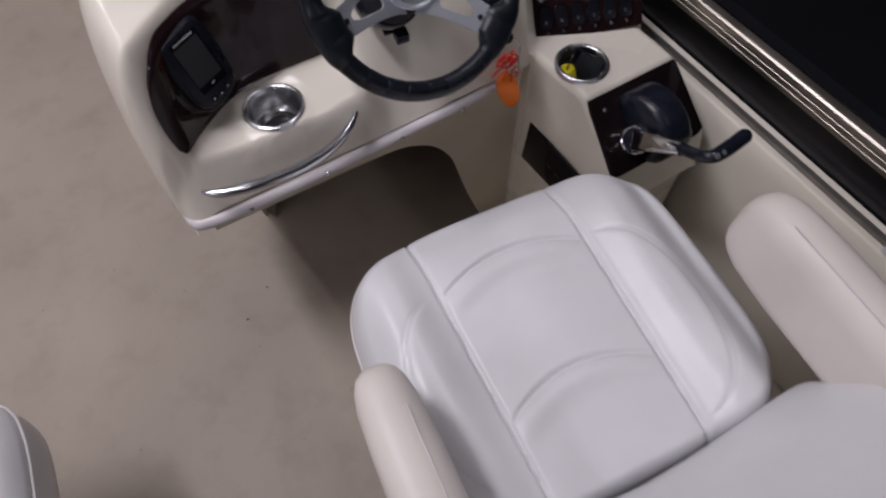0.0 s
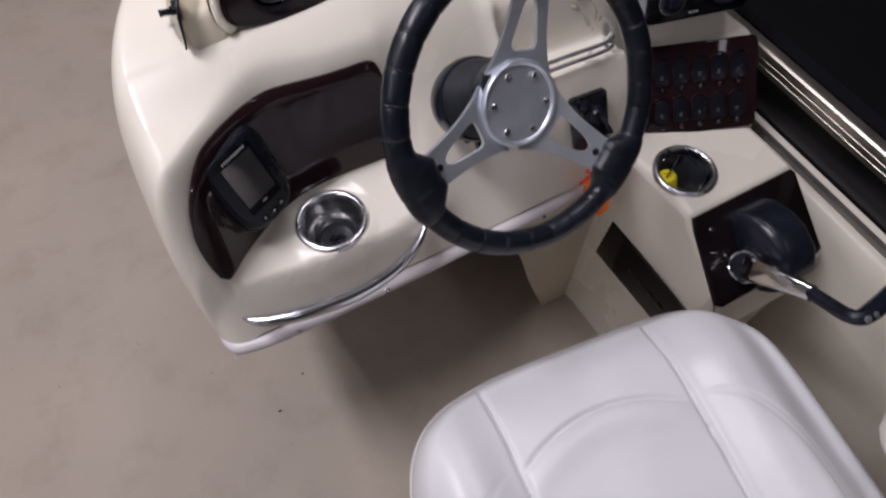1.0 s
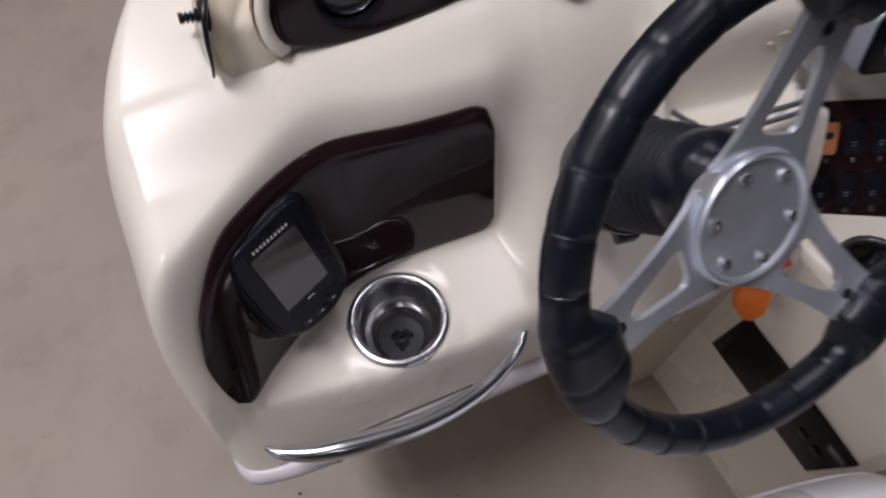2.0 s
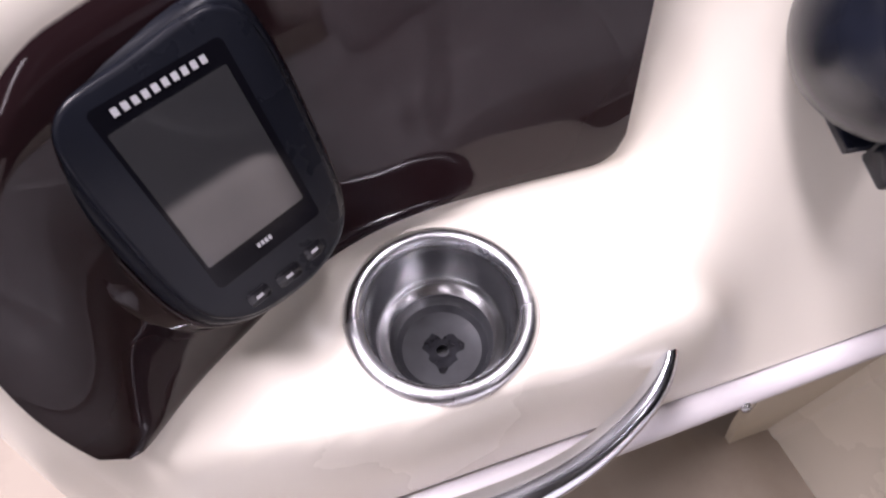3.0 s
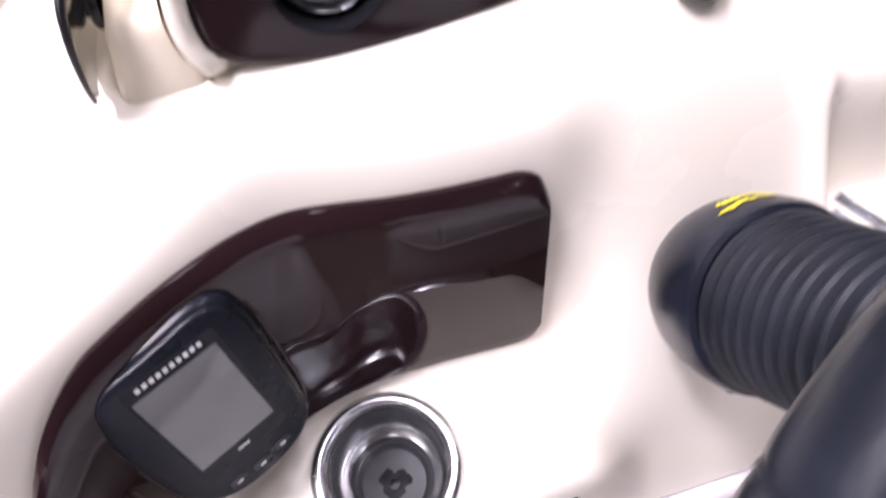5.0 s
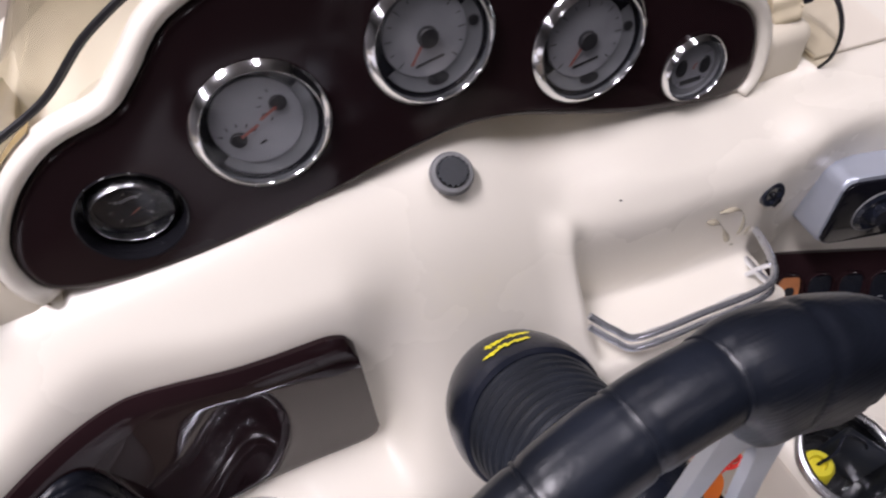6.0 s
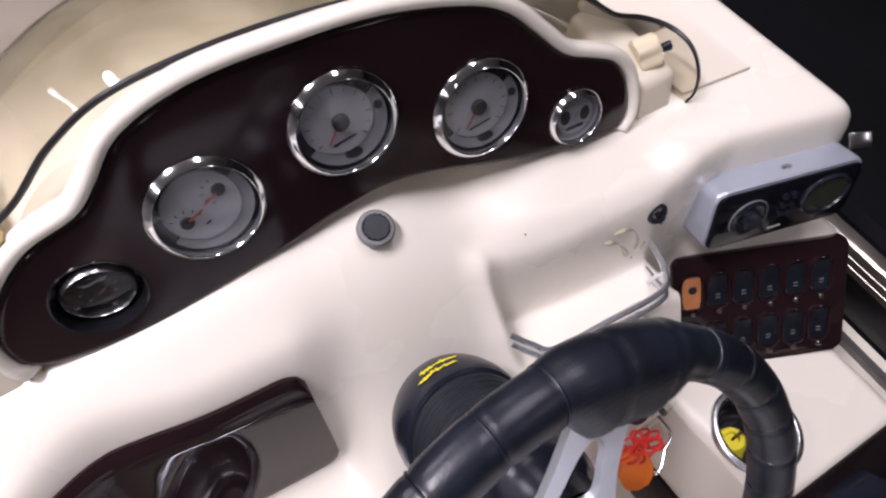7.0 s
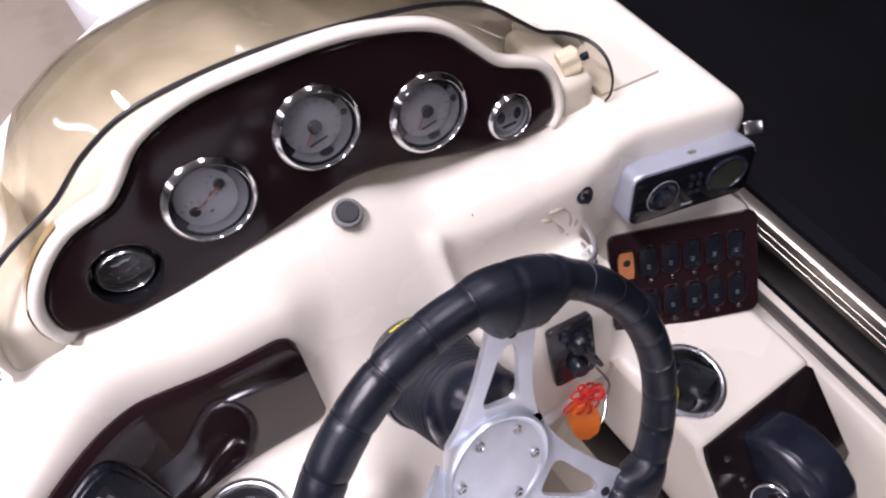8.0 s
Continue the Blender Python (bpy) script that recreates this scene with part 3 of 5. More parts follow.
# tan gasket down the port end of the hood
bm = bmesh.new()
end = [(p, g) for p, g in zip(smooth_outline, grown(smooth_outline, 0.0145)) if p[0] < -0.17 and p[1] < 0.012 and g[0] < p[0] - 0.006]
sheet(bm, [[HOOD @ Vector((g[0], g[1], z)) for _, g in end] for z in (0.001, -0.004, -0.012)])
part("gasket", bm, TAN_GASKET, console, "yellowed tan gasket")


# ---- gauges ----
def bar(bm, m, x, y, w, h, z, turn=0.0):
    c, s = math.cos(turn), math.sin(turn)
    bm.faces.new([bm.verts.new(m @ Vector((x + c * a - s * b, y + s * a + c * b, z))) for a, b in ((-w / 2, -h / 2), (w / 2, -h / 2), (w / 2, h / 2), (-w / 2, h / 2))])


def gauge(name, at, r, label, style, tilt=LEAN, swing=0.0):
    g = thing(name, at, label, "gauge", "gauges in the hood panel")
    n = Vector((math.sin(swing), -math.cos(tilt) * math.cos(swing), math.sin(tilt)))
    m = basis(at, (math.cos(swing), math.sin(swing), 0), n)
    lip = 0.905 if style == "small_dark" else 0.860
    wide = 1 - lip
    bm = bmesh.new()
    lathe(bm, m, [(r * lip, -0.0040), (r * lip, 0.0040), (r * (lip + 0.05 * wide), 0.0050), (r * (lip + 0.14 * wide), 0.0054), (r * (lip + 0.26 * wide), 0.0049), (r * (lip + 0.60 * wide), 0.0031), (r * (lip + 0.92 * wide), 0.0012), (r * 1.004, 0.0002), (r * 1.008, -0.004), (r * 0.99, -0.02)], 72)
    part("bezel", bm, RIM_STEEL if style == "small_dark" else CHROME, g, "polished chrome bezel")
    # the small gauge's grey well stands in for reflection on its lens
    bm = bmesh.new()
    lathe(bm, m, [(0, -0.0034), (r * 0.845, -0.0034), (r * (lip + 0.006), -0.0002)], 48)
    part("well", bm, FACE_GREY if style == "small" else BLACK_GLOSS, g)
    dial = {"twin": (-0.05 * r, 0.09 * r, 0.66 * r), "big": (-0.08 * r, 0.11 * r, 0.64 * r), "small_dark": (0, 0, 0.55 * r), "small": (0, 0.04 * r, 0.66 * r)}[style]
    m = m @ Matrix.Translation((0, 0, -0.0030))
    dm = m @ Matrix.Translation((dial[0], dial[1], 0))
    d = dial[2]
    bm = bmesh.new()
    lathe(bm, dm, [(0, 0.0018), (d * 0.98, 0.0018), (d, 0.0012), (d, -0.0003)], 48)
    part("dial", bm, BLACK_PLASTIC if style == "small_dark" else FACE_LIGHT, g)
    if style in ("twin", "big"):
        # grey arc below the dial, painting the deck's reflection in the lens
        bm = bmesh.new()
        deck_reflection = [(0.80 * r * math.cos(t), 0.80 * r * math.sin(t)) for t in (radians(-150 + 188 * k / 24) for k in range(25))]
        plate(bm, deck_reflection, m @ Matrix.Translation((0, 0, -0.0002)), 0.0010)
        part("deck_reflection", bm, FACE_GREY, g, smooth=False)
    bm = bmesh.new()
    ticks = 13 if style == "big" else 7
    for k in range(ticks if style != "twin" else 0):
        a = radians(222 - 264 * k / (ticks - 1))
        bar(bm, dm, 0.87 * d * math.cos(a), 0.87 * d * math.sin(a), (0.17 if k % 2 == 0 else 0.09) * d, 0.026 * d, 0.0022, a)
    if style == "twin":
        for sx, sy, a0 in ((-0.50, -0.30, 20), (0.52, 0.28, 110)):
            lathe(bm, dm @ Matrix.Translation((sx * d, sy * d, 0.0018)), [(0, 0.0016), (0.16 * d, 0.0016), (0.19 * d, 0)], 20)
            for k in range(5):
                a = radians(a0 + 32 * k)
                bar(bm, dm, sx * d + 0.40 * d * math.cos(a), sy * d + 0.36 * d * math.sin(a), 0.10 * d, 0.03 * d, 0.0022, a)
        bar(bm, dm, -0.02 * d, -0.50 * d, 0.16 * d, 0.06 * d, 0.0022, 0.3)
    elif style == "big":
        lathe(bm, dm @ Matrix.Translation((0.04 * d, -0.04 * d, 0.0018)), [(0, 0.0040), (0.20 * d, 0.0040), (0.24 * d, 0.0030), (0.24 * d, 0)], 24)
        lathe(bm, m @ Matrix.Translation((0.06 * r, -0.60 * r, 0.0006)) @ Matrix.Diagonal((1.3, 0.8, 1, 1)), [(0, 0.001), (0.13 * r, 0.001), (0.13 * r, 0)], 20)
        lathe(bm, m @ Matrix.Translation((0.66 * r, 0.16 * r, 0.0006)), [(0, 0.001), (0.08 * r, 0.001), (0.08 * r, 0)], 16)
        bar(bm, dm, 0.05 * d, -0.62 * d, 0.70 * d, 0.07 * d, 0.0022, 0.22)
    elif style == "small":
        for sx in (-0.55, 0.55):
            lathe(bm, dm @ Matrix.Translation((sx * d, 0.02 * d, 0.0018)) @ Matrix.Diagonal((0.8, 1.2, 1, 1)), [(0, 0.001), (0.30 * d, 0.001), (0.34 * d, 0)], 18)
        bar(bm, dm, 0, -0.62 * d, 1.0 * d, 0.22 * d, 0.0022, 0.1)
    else:
        for k in range(6):
            bar(bm, dm, (-0.45 + 0.17 * k) * d, (0.55 + 0.05 * math.sin(5 * k)) * d, 0.13 * d, 0.16 * d, 0.0024)
    part("scale", bm, WHITE_MARK if style == "small_dark" else DARK_MARK, g, smooth=False)
    bm = bmesh.new()
    turns = {"twin": ((-0.22, -0.14, 0.46, 0.42), (0.26, 0.14, 0.44, 0.44)), "big": ((-0.22, -0.34, 0.66, 0.98),), "small_dark": ((0.12, -0.16, 0.5, 0.5),), "small": ((0.0, 0.1, 0.3, 1.2),)}[style]
    for sx, sy, ln, turn in turns:
        bar(bm, dm, sx * d, sy * d, ln * d, 0.07 * d, 0.0036, turn)
    part("needle", bm, RED_MARK, g, smooth=False)
    bm = bmesh.new()
    lathe(bm, m, [(0, 0.0072), (r * 0.5, 0.0070), (r * (lip + 0.004), 0.0064)], 40)
    lens = part("lens", bm, LENS, g, "clear lens")
    lens.visible_shadow = False
    if lens.data.polygons[0].normal.dot(n) < 0:
        lens.data.flip_normals()
    return g


def on_panel(x, z, lift=0.005):
    a, b = hood_xy(x, z)
    return HOOD @ Vector((a, b, lift))


gauge("round_gauge", on_panel(*GAUGE_AT[0][:2]), GAUGE_AT[0][2], "large chrome-rimmed grey twin-scale gauge", "twin")
gauge("round_gauge", on_panel(*GAUGE_AT[1][:2], 0.007), GAUGE_AT[1][2], "large chrome-rimmed grey speed gauge with red needle", "big", 0.28, -0.06)
gauge("round_gauge", on_panel(*GAUGE_AT[2][:2], 0.008), GAUGE_AT[2][2], "large chrome-rimmed grey engine gauge with red needle", "big", 0.28, -0.09)
gauge("small_gauge", on_panel(*GAUGE_AT[3][:2], 0.0075), GAUGE_AT[3][2], "small chrome-rimmed grey gauge", "small", 0.28, -0.12)
low_at = on_panel(0.2686, 0.9818, -0.006)
gauge("small_gauge", low_at, 0.0263, "small chrome-rimmed black gauge in a deep collar", "small_dark", 0.10)
bm = bmesh.new()
lathe(bm, basis(on_panel(*GAUGE_AT[4][:2], 0.0046), (1, 0, 0), (0, -math.cos(LEAN), math.sin(LEAN))), [(0.0332, -0.0005), (0.0326, 0.0010), (0.0316, 0.0006), (0.0306, -0.005), (0.0296, -0.012), (0.0290, -0.020), (0.0, -0.020)], 48)
part("collar", bm, BLACK_GLOSS, gauge_panel, "black recessed collar")

# round push knob on the deck
knob = thing("push_button", (0.477, 0.222, 0.953), "black ribbed push button in a grey ring", "button")
m = basis((0.477, 0.221, 0.9525), (1, 0, 0), (0, -0.35, 0.94))
bm = bmesh.new()
lathe(bm, m, [(0.0112, 0.0006), (0.0128, 0.0018), (0.0150, 0.0014), (0.0164, -0.0004), (0.0166, -0.004)], 32)
part("ring", bm, RING_GREY, knob, "dull grey plastic ring")
bm = bmesh.new()
ribs = [(0.0108 + (0.0007 if k % 2 else 0)) for k in range(32)]
plate(bm, [(r * math.cos(2 * math.pi * k / 32), r * math.sin(2 * math.pi * k / 32)) for k, r in enumerate(ribs)], m @ Matrix.Translation((0, 0, -0.0012)), 0.0050, 0.0014)
part("cap", bm, BLACK_RUBBER, knob)

# ---- windscreen ----
screen = thing("windscreen", (0.5, 0.45, 0.93), "low tan-tinted wraparound acrylic windscreen with black edge trim", "windscreen")
top_line = catmull([(0.136, 0.232, 0.945), (0.139, 0.227, 0.962), (0.143, 0.231, 0.985), (0.149, 0.243, 1.002), (0.162, 0.272, 1.007), (0.19, 0.305, 1.006), (0.243, 0.325, 1.020), (0.290, 0.325, 1.060), (0.346, 0.325, 1.086), (0.445, 0.325, 1.095), (0.543, 0.325, 1.088), (0.649, 0.325, 1.070), (0.716, 0.320, 1.046), (0.765, 0.314, 1.010), (0.797, 0.310, 0.986), (0.829, 0.300, 0.977), (0.848, 0.277, 0.974), (0.854, 0.250, 0.968), (0.855, 0.230, 0.950), (0.853, 0.222, 0.928), (0.849, 0.224, 0.914)], 8)
foot_line = catmull([(0.138, 0.240, 0.944), (0.135, 0.248, 0.940), (0.133, 0.262, 0.936), (0.131, 0.285, 0.933), (0.131, 0.320, 0.931), (0.137, 0.37, 0.93), (0.170, 0.47, 0.93), (0.225, 0.55, 0.93), (0.31, 0.625, 0.93), (0.43, 0.675, 0.93), (0.56, 0.67, 0.93), (0.64, 0.63, 0.925), (0.71, 0.57, 0.92), (0.755, 0.50, 0.915), (0.795, 0.43, 0.915), (0.822, 0.36, 0.915), (0.836, 0.310, 0.915), (0.841, 0.275, 0.914), (0.844, 0.250, 0.914), (0.846, 0.236, 0.914), (0.848, 0.228, 0.914)], 8)
grid = []
for k in range(17):
    v = k / 16
    row = []
    for a, b in zip(top_line, foot_line):
        p = a.lerp(b, v)
        p.z += 0.05 * math.sin(math.pi * v) * max(0, min(1, (a.z - 1.005) / 0.05))
        row.append(p)
    grid.append(row)
bm = bmesh.new()
sheet(bm, grid)
pane = part("pane", bm, TINT, screen)
if sum(p.normal.z for p in pane.data.polygons) < 0:
    pane.data.flip_normals()
bm = bmesh.new()
tube(bm, top_line, lambda s: 0.0014 + 0.0014 * float(sstep(0.0, 0.2, s) * (1 - sstep(0.75, 1.0, s))), 8)
part("edge_trim", bm, EDGE_BLACK, screen, "black edge trim")
# mounting blocks, knob and screw at both ends
def mount_block(low, high, bevel):
    """A block between two plan rectangles (x0, x1, y0, y1, z front, z back)."""
    bm = bmesh.new()
    got = bmesh.ops.create_cube(bm, size=1)["verts"]
    for v in got:
        x0, x1, y0, y1, zf, zb = high if v.co.z > 0 else low
        v.co = (x0 if v.co.x < 0 else x1, y0 if v.co.y < 0 else y1, zf if v.co.y < 0 else zb)
    bmesh.ops.bevel(bm, geom=bm.edges[:], offset=bevel, segments=4, profile=0.5, affect="EDGES")
    part("mount_block", bm, GEL_DULL, screen, "cream mounting block")


mount_block((0.140, 0.196, 0.228, 0.44, 0.915, 0.915), (0.153, 0.196, 0.250, 0.44, 0.974, 1.000), 0.010)
mount_block((0.780, 0.838, 0.228, 0.36, 0.900, 0.900), (0.782, 0.834, 0.238, 0.36, 0.954, 0.960), 0.010)
bm = bmesh.new()
m = basis((0.828, 0.266, 0.962), (0.3, 0.95, 0), (0.90, -0.25, 0.3))
lobes = [(0.0180 + 0.002 * math.cos(6 * 2 * math.pi * k / 48)) for k in range(48)]
plate(bm, [(r * math.cos(2 * math.pi * k / 48), r * math.sin(2 * math.pi * k / 48)) for k, r in enumerate(lobes)], m @ Matrix.Translation((0, 0, -0.026)), 0.024, 0.004)
part("knob", bm, TAN_KNOB, screen, "tan nylon clamp knob")
bm = bmesh.new()
lathe(bm, m, [(0, 0.012), (0.005, 0.012), (0.005, 0.004), (0.0035, 0.004), (0.0035, -0.004)], 16)
part("bolt", bm, BLACK_PLASTIC, screen)
bm = bmesh.new()
m = basis((0.140, 0.300, 0.955), (0, 1, 0), (-1, 0, 0.15))
lathe(bm, m, [(0, 0.017), (0.005, 0.017), (0.005, 0.013), (0.003, 0.012), (0.0055, 0.010), (0.003, 0.008), (0.0055, 0.006), (0.003, 0.004), (0.007, 0.002), (0.007, -0.002)], 16)
part("thumb_screw", bm, BLACK_PLASTIC, screen, "black thumb screw")
bm = bmesh.new()
lathe(bm, basis((0.1445, 0.290, 0.962), (0, 1, 0), (-1, 0, 0.1)), [(0, 0.003), (0.012, 0.003), (0.0135, 0.0015), (0.0135, -0.003)], 24)
part("washer", bm, BLACK_RUBBER, screen, "black rubber washer")

# loose lid on the deck
lid = thing("paper_card", (0.9, 0.32, 0.916), "cream card lying flat on the console top", "card")
bm = bmesh.new()
plate(bm, [(-0.050, -0.082), (0.045, -0.095), (0.045, 0.13), (-0.06, 0.13)], pose(0.895, 0.318, 0.9165, 1.0, 0, 4), 0.0035, 0.001, 1)
part("sheet", bm, LID_CREAM, lid)


# ---- cup holders ----
def cup_holder(at, label):
    c = thing("cup_holder", at, label, "cup holder", "cup holders in the console")
    m = pose(*at)
    bm = bmesh.new()
    lathe(bm, m, [(0.0468, -0.008), (0.0472, -0.001), (0.0480, 0.0018), (0.0496, 0.0034), (0.0520, 0.0038), (0.0550, 0.0032), (0.0573, 0.0016), (0.0582, -0.0006), (0.0582, -0.006)], 64)
    part("rim", bm, RIM_STEEL, c, "polished steel rim")
    bm = bmesh.new()
    lathe(bm, m, [(0.0465, -0.005), (0.0455, -0.012), (0.0445, -0.038), (0.040, -0.044), (0.0345, -0.047), (0.033, -0.052), (0.031, -0.056)], 64)
    part("wall", bm, STEEL, c)
    # the base's dark colour paints the dark ceiling it would mirror
    bm = bmesh.new()
    lathe(bm, m, [(0.031, -0.056), (0.027, -0.060), (0.0042, -0.061)], 48)
    part("base", bm, DARK_STEEL, c, "steel base with dark reflections put into its colour")
    bm = bmesh.new()
    lathe(bm, m, [(0.0042, -0.0610), (0.0040, -0.068), (0, -0.067)], 24)
    part("drain", bm, DARK_MARK, c)
    return c


cup_holder(CUPS[0], "empty stainless steel cup holder sunk in the ledge")
cup_holder(CUPS[1], "stainless steel cup holder holding a yellow key float")
bm = bmesh.new()
rng = random.Random(5)
pts = []
for k in range(28):
    a = 2 * math.pi * k / 28
    r = 0.0145 * (0.78 + 0.14 * math.sin(3 * a + 1) + 0.10 * math.sin(7 * a + 2) + 0.16 * rng.random())
    pts.append((r * math.cos(a), r * math.sin(a)))
ring_plate(bm, pts, [(0.0043 * math.cos(2 * math.pi * k / 28), 0.0043 * math.sin(2 * math.pi * k / 28)) for k in range(28)], pose(0.226, 0.069, 0.692 - 0.0608), 0.0006)
stain = part("water_stain", bm, WET_STAIN)
tagged(stain, "dark wet stain at the bottom of the cup holder", "stain")

# ---- grab handle ----
handle = thing("grab_handle", (0.2, -0.02, 0.63), "curved chrome grab handle on the aft face", "handle")
line = catmull([(0.044, 0.006, 0.637), (0.062, -0.007, 0.634), (0.10, -0.020, 0.631), (0.16, -0.030, 0.630), (0.22, -0.034, 0.631), (0.28, -0.028, 0.636), (0.33, -0.010, 0.645), (0.356, 0.010, 0.650), (0.364, 0.028, 0.654)], 8)
bm = bmesh.new()
tube(bm, line, lambda s: float(np.interp(s, [0, 0.1, 0.3, 0.5, 0.75, 0.9, 1], [0.0030, 0.0080, 0.0130, 0.0124, 0.0086, 0.0064, 0.0040])), 16)
part("bar", bm, SOFT_CHROME, handle)
for p, d in ((line[0], line[0] - line[3]), (line[-1], line[-1] - line[-4])):
    bm = bmesh.new()
    lathe(bm, basis(p - d.normalized() * 0.002, (0, 0, 1), d), [(0.0034, 0.0), (0.0032, 0.002), (0.0020, 0.0034), (0, 0.0038)], 20)
    part("end_cap", bm, STEEL, handle)


# ---- steering column and wheel ----
WHEEL_AT = Vector((0.4516, -0.0901, 0.9816))
WHEEL = basis(WHEEL_AT, (0.9969, 0.0787, 0), (0.0659, -0.8345, 0.5472))
DISH = 0.0235
HUB = WHEEL @ Matrix.Translation((0, 0, -DISH))

column = thing("steering_column", (0.467, 0.12, 0.82), "black steering column with ribbed rubber boot", "steering column")
m = basis((0.4752, 0.0836, 0.8192), (1, 0, 0), Vector((0.4525, -0.0720, 0.9815)) - Vector((0.4752, 0.0836, 0.8192)))
bm = bmesh.new()
lathe(bm, m, [(0.026, -0.100), (0.026, -0.040), (0.038, -0.036), (0.0465, -0.027), (0.0530, -0.016), (0.0575, -0.005), (0.0600, 0.007), (0.0612, 0.020), (0.0606, 0.034), (0.0585, 0.040), (0.054, 0.041)], 56)
part("base_cup", bm, BLACK_PLASTIC, column, "black base cup with yellow script mark")
bm = bmesh.new()
prof = [(0.052, 0.036)]
for k in range(10):
    s = 0.041 + k * 0.0096
    r = 0.0555 - 0.0009 * k
    prof += [(r - 0.006, s), (r - 0.001, s + 0.002), (r, s + 0.0045), (r - 0.001, s + 0.007), (r - 0.006, s + 0.0092)]
prof += [(0.046, 0.137)]
lathe(bm, m, prof, 56)
part("boot", bm, BLACK_RUBBER, column, "ribbed black rubber boot")
bm = bmesh.new()
lathe(bm, m, [(0.046, 0.134), (0.046, 0.160), (0.040, 0.172), (0.034, 0.180), (0.032, 0.205)], 48)
part("sleeve", bm, BLACK_PLASTIC, column)
bm = bmesh.new()
box(bm, pose(0.477, 0.070, 0.761, 10, 0, -8), 0.036, 0.030, 0.007, 0.002)
box(bm, pose(0.484, 0.044, 0.756, 10, 0, -8), 0.026, 0.024, 0.020, 0.003)
box(bm, pose(0.482, 0.062, 0.785, 10, 0, 0), 0.020, 0.030, 0.060, 0.003)
part("tilt_lever", bm, BLACK_PLASTIC, column, "black tilt lever")
# yellow script on the base cup, as slanted strokes
bm = bmesh.new()
rng = random.Random(11)
for row, (h0, h1, a0, a1) in enumerate(((0.0115, 0.0205, 72, 106), (0.0220, 0.0310, 76, 112))):
    for k in range(9):
        a = radians(a0 + (a1 - a0) * (k + 0.5) / 9)
        wdt = radians((a1 - a0) / 9 * (0.55 + 0.4 * rng.random()))
        lo, hi = h0 + 0.003 * rng.random(), h1 - 0.003 * rng.random()
        r = 0.0617
        quad = [(a - wdt / 2, lo), (a + wdt / 2, lo + 0.002), (a + wdt / 2 - 0.05, hi), (a - wdt / 2 - 0.05, hi - 0.002)]
        bm.faces.new([bm.verts.new(m @ Vector((r * math.cos(t), r * math.sin(t), z))) for t, z in quad])
    a, b = radians(a0), radians(a1)
    strip = [[m @ Vector((0.0616 * math.cos(a + (b - a) * k / 12), 0.0616 * math.sin(a + (b - a) * k / 12), z)) for k in range(13)] for z in ((h0 + h1) / 2 - 0.0007, (h0 + h1) / 2 + 0.0007)]
    sheet(bm, strip)
part("script_mark", bm, YELLOW_MARK, column, "yellow script mark as plain strokes", smooth=False)

wheel = thing("steering_wheel", WHEEL_AT, "black leather-wrapped steering wheel with three brushed aluminium spokes", "steering wheel")
SPOKES = [radians(a) for a in (69.3, 189.3, 309.3)]
RIM = 0.1634


def rim_radius(a):
    r = 0.0148
    for s in SPOKES:
        d = abs((a - s + math.pi) % (2 * math.pi) - math.pi)
        r += 0.0032 * (1 - sstep(0.16, 0.30, d))
    # wrapped segments: shallow pinch at each seam
    k = (a / (2 * math.pi) * 30) % 1
    r -= 0.0011 * math.exp(-((min(k, 1 - k)) / 0.06) ** 2)
    return float(r)


bm = bmesh.new()
count, around = 360, 20
rings = []
for i in range(count):
    a = 2 * math.pi * i / count
    c = Vector((RIM * math.cos(a), RIM * math.sin(a), 0))
    out = Vector((math.cos(a), math.sin(a), 0))
    r = rim_radius(a)
    ring = []
    for k in range(around):
        t = 2 * math.pi * k / around
        wob = 1.0 + (0.05 if math.cos(t + 0.6) < -0.8 else 0)
        p = c + out * (r * wob * math.cos(t)) + Vector((0, 0, r * wob * math.sin(t)))
        for s in SPOKES:
            d = abs((a - s + math.pi) % (2 * math.pi) - math.pi)
            if d < 0.26 and math.cos(t) < 0:
                p -= out * (0.016 * (1 - sstep(0.12, 0.26, d)) * -math.cos(t))
        ring.append(WHEEL @ p)
    rings.append(ring)
vs = [[bm.verts.new(p) for p in ring] for ring in rings]
for i in range(count):
    for k in range(around):
        bm.faces.new((vs[i][k], vs[i][(k + 1) % around], vs[(i + 1) % count][(k + 1) % around], vs[(i + 1) % count][k]))
rim = part("rim", bm, LEATHER_BLACK, wheel, "black wrapped leather rim", crease=80)
# perforated leather at the thick grips by the spokes
rim.data.materials.append(LEATHER_PERF)
for i in range(count):
    a = 2 * math.pi * (i + 0.5) / count
    if any(abs((a - s + math.pi) % (2 * math.pi) - math.pi) < 0.22 for s in SPOKES):
        for k in range(around):
            rim.data.polygons[i * around + k].material_index = 1
for i in range(30):
    a = 2 * math.pi * i / 30
    if any(abs((a - s + math.pi) % (2 * math.pi) - math.pi) < 0.17 for s in SPOKES):
        continue
    bm = bmesh.new()
    out = Vector((math.cos(a), math.sin(a), 0))
    c = out * RIM
    r = rim_radius(a) + 0.0004
    tube(bm, [WHEEL @ (c + out * (r * math.cos(t)) + Vector((0, 0, r * math.sin(t)))) for t in (2 * math.pi * k / 20 for k in range(20))], 0.0009, 5, True)
    part("seam", bm, LEATHER_BLACK, rim)


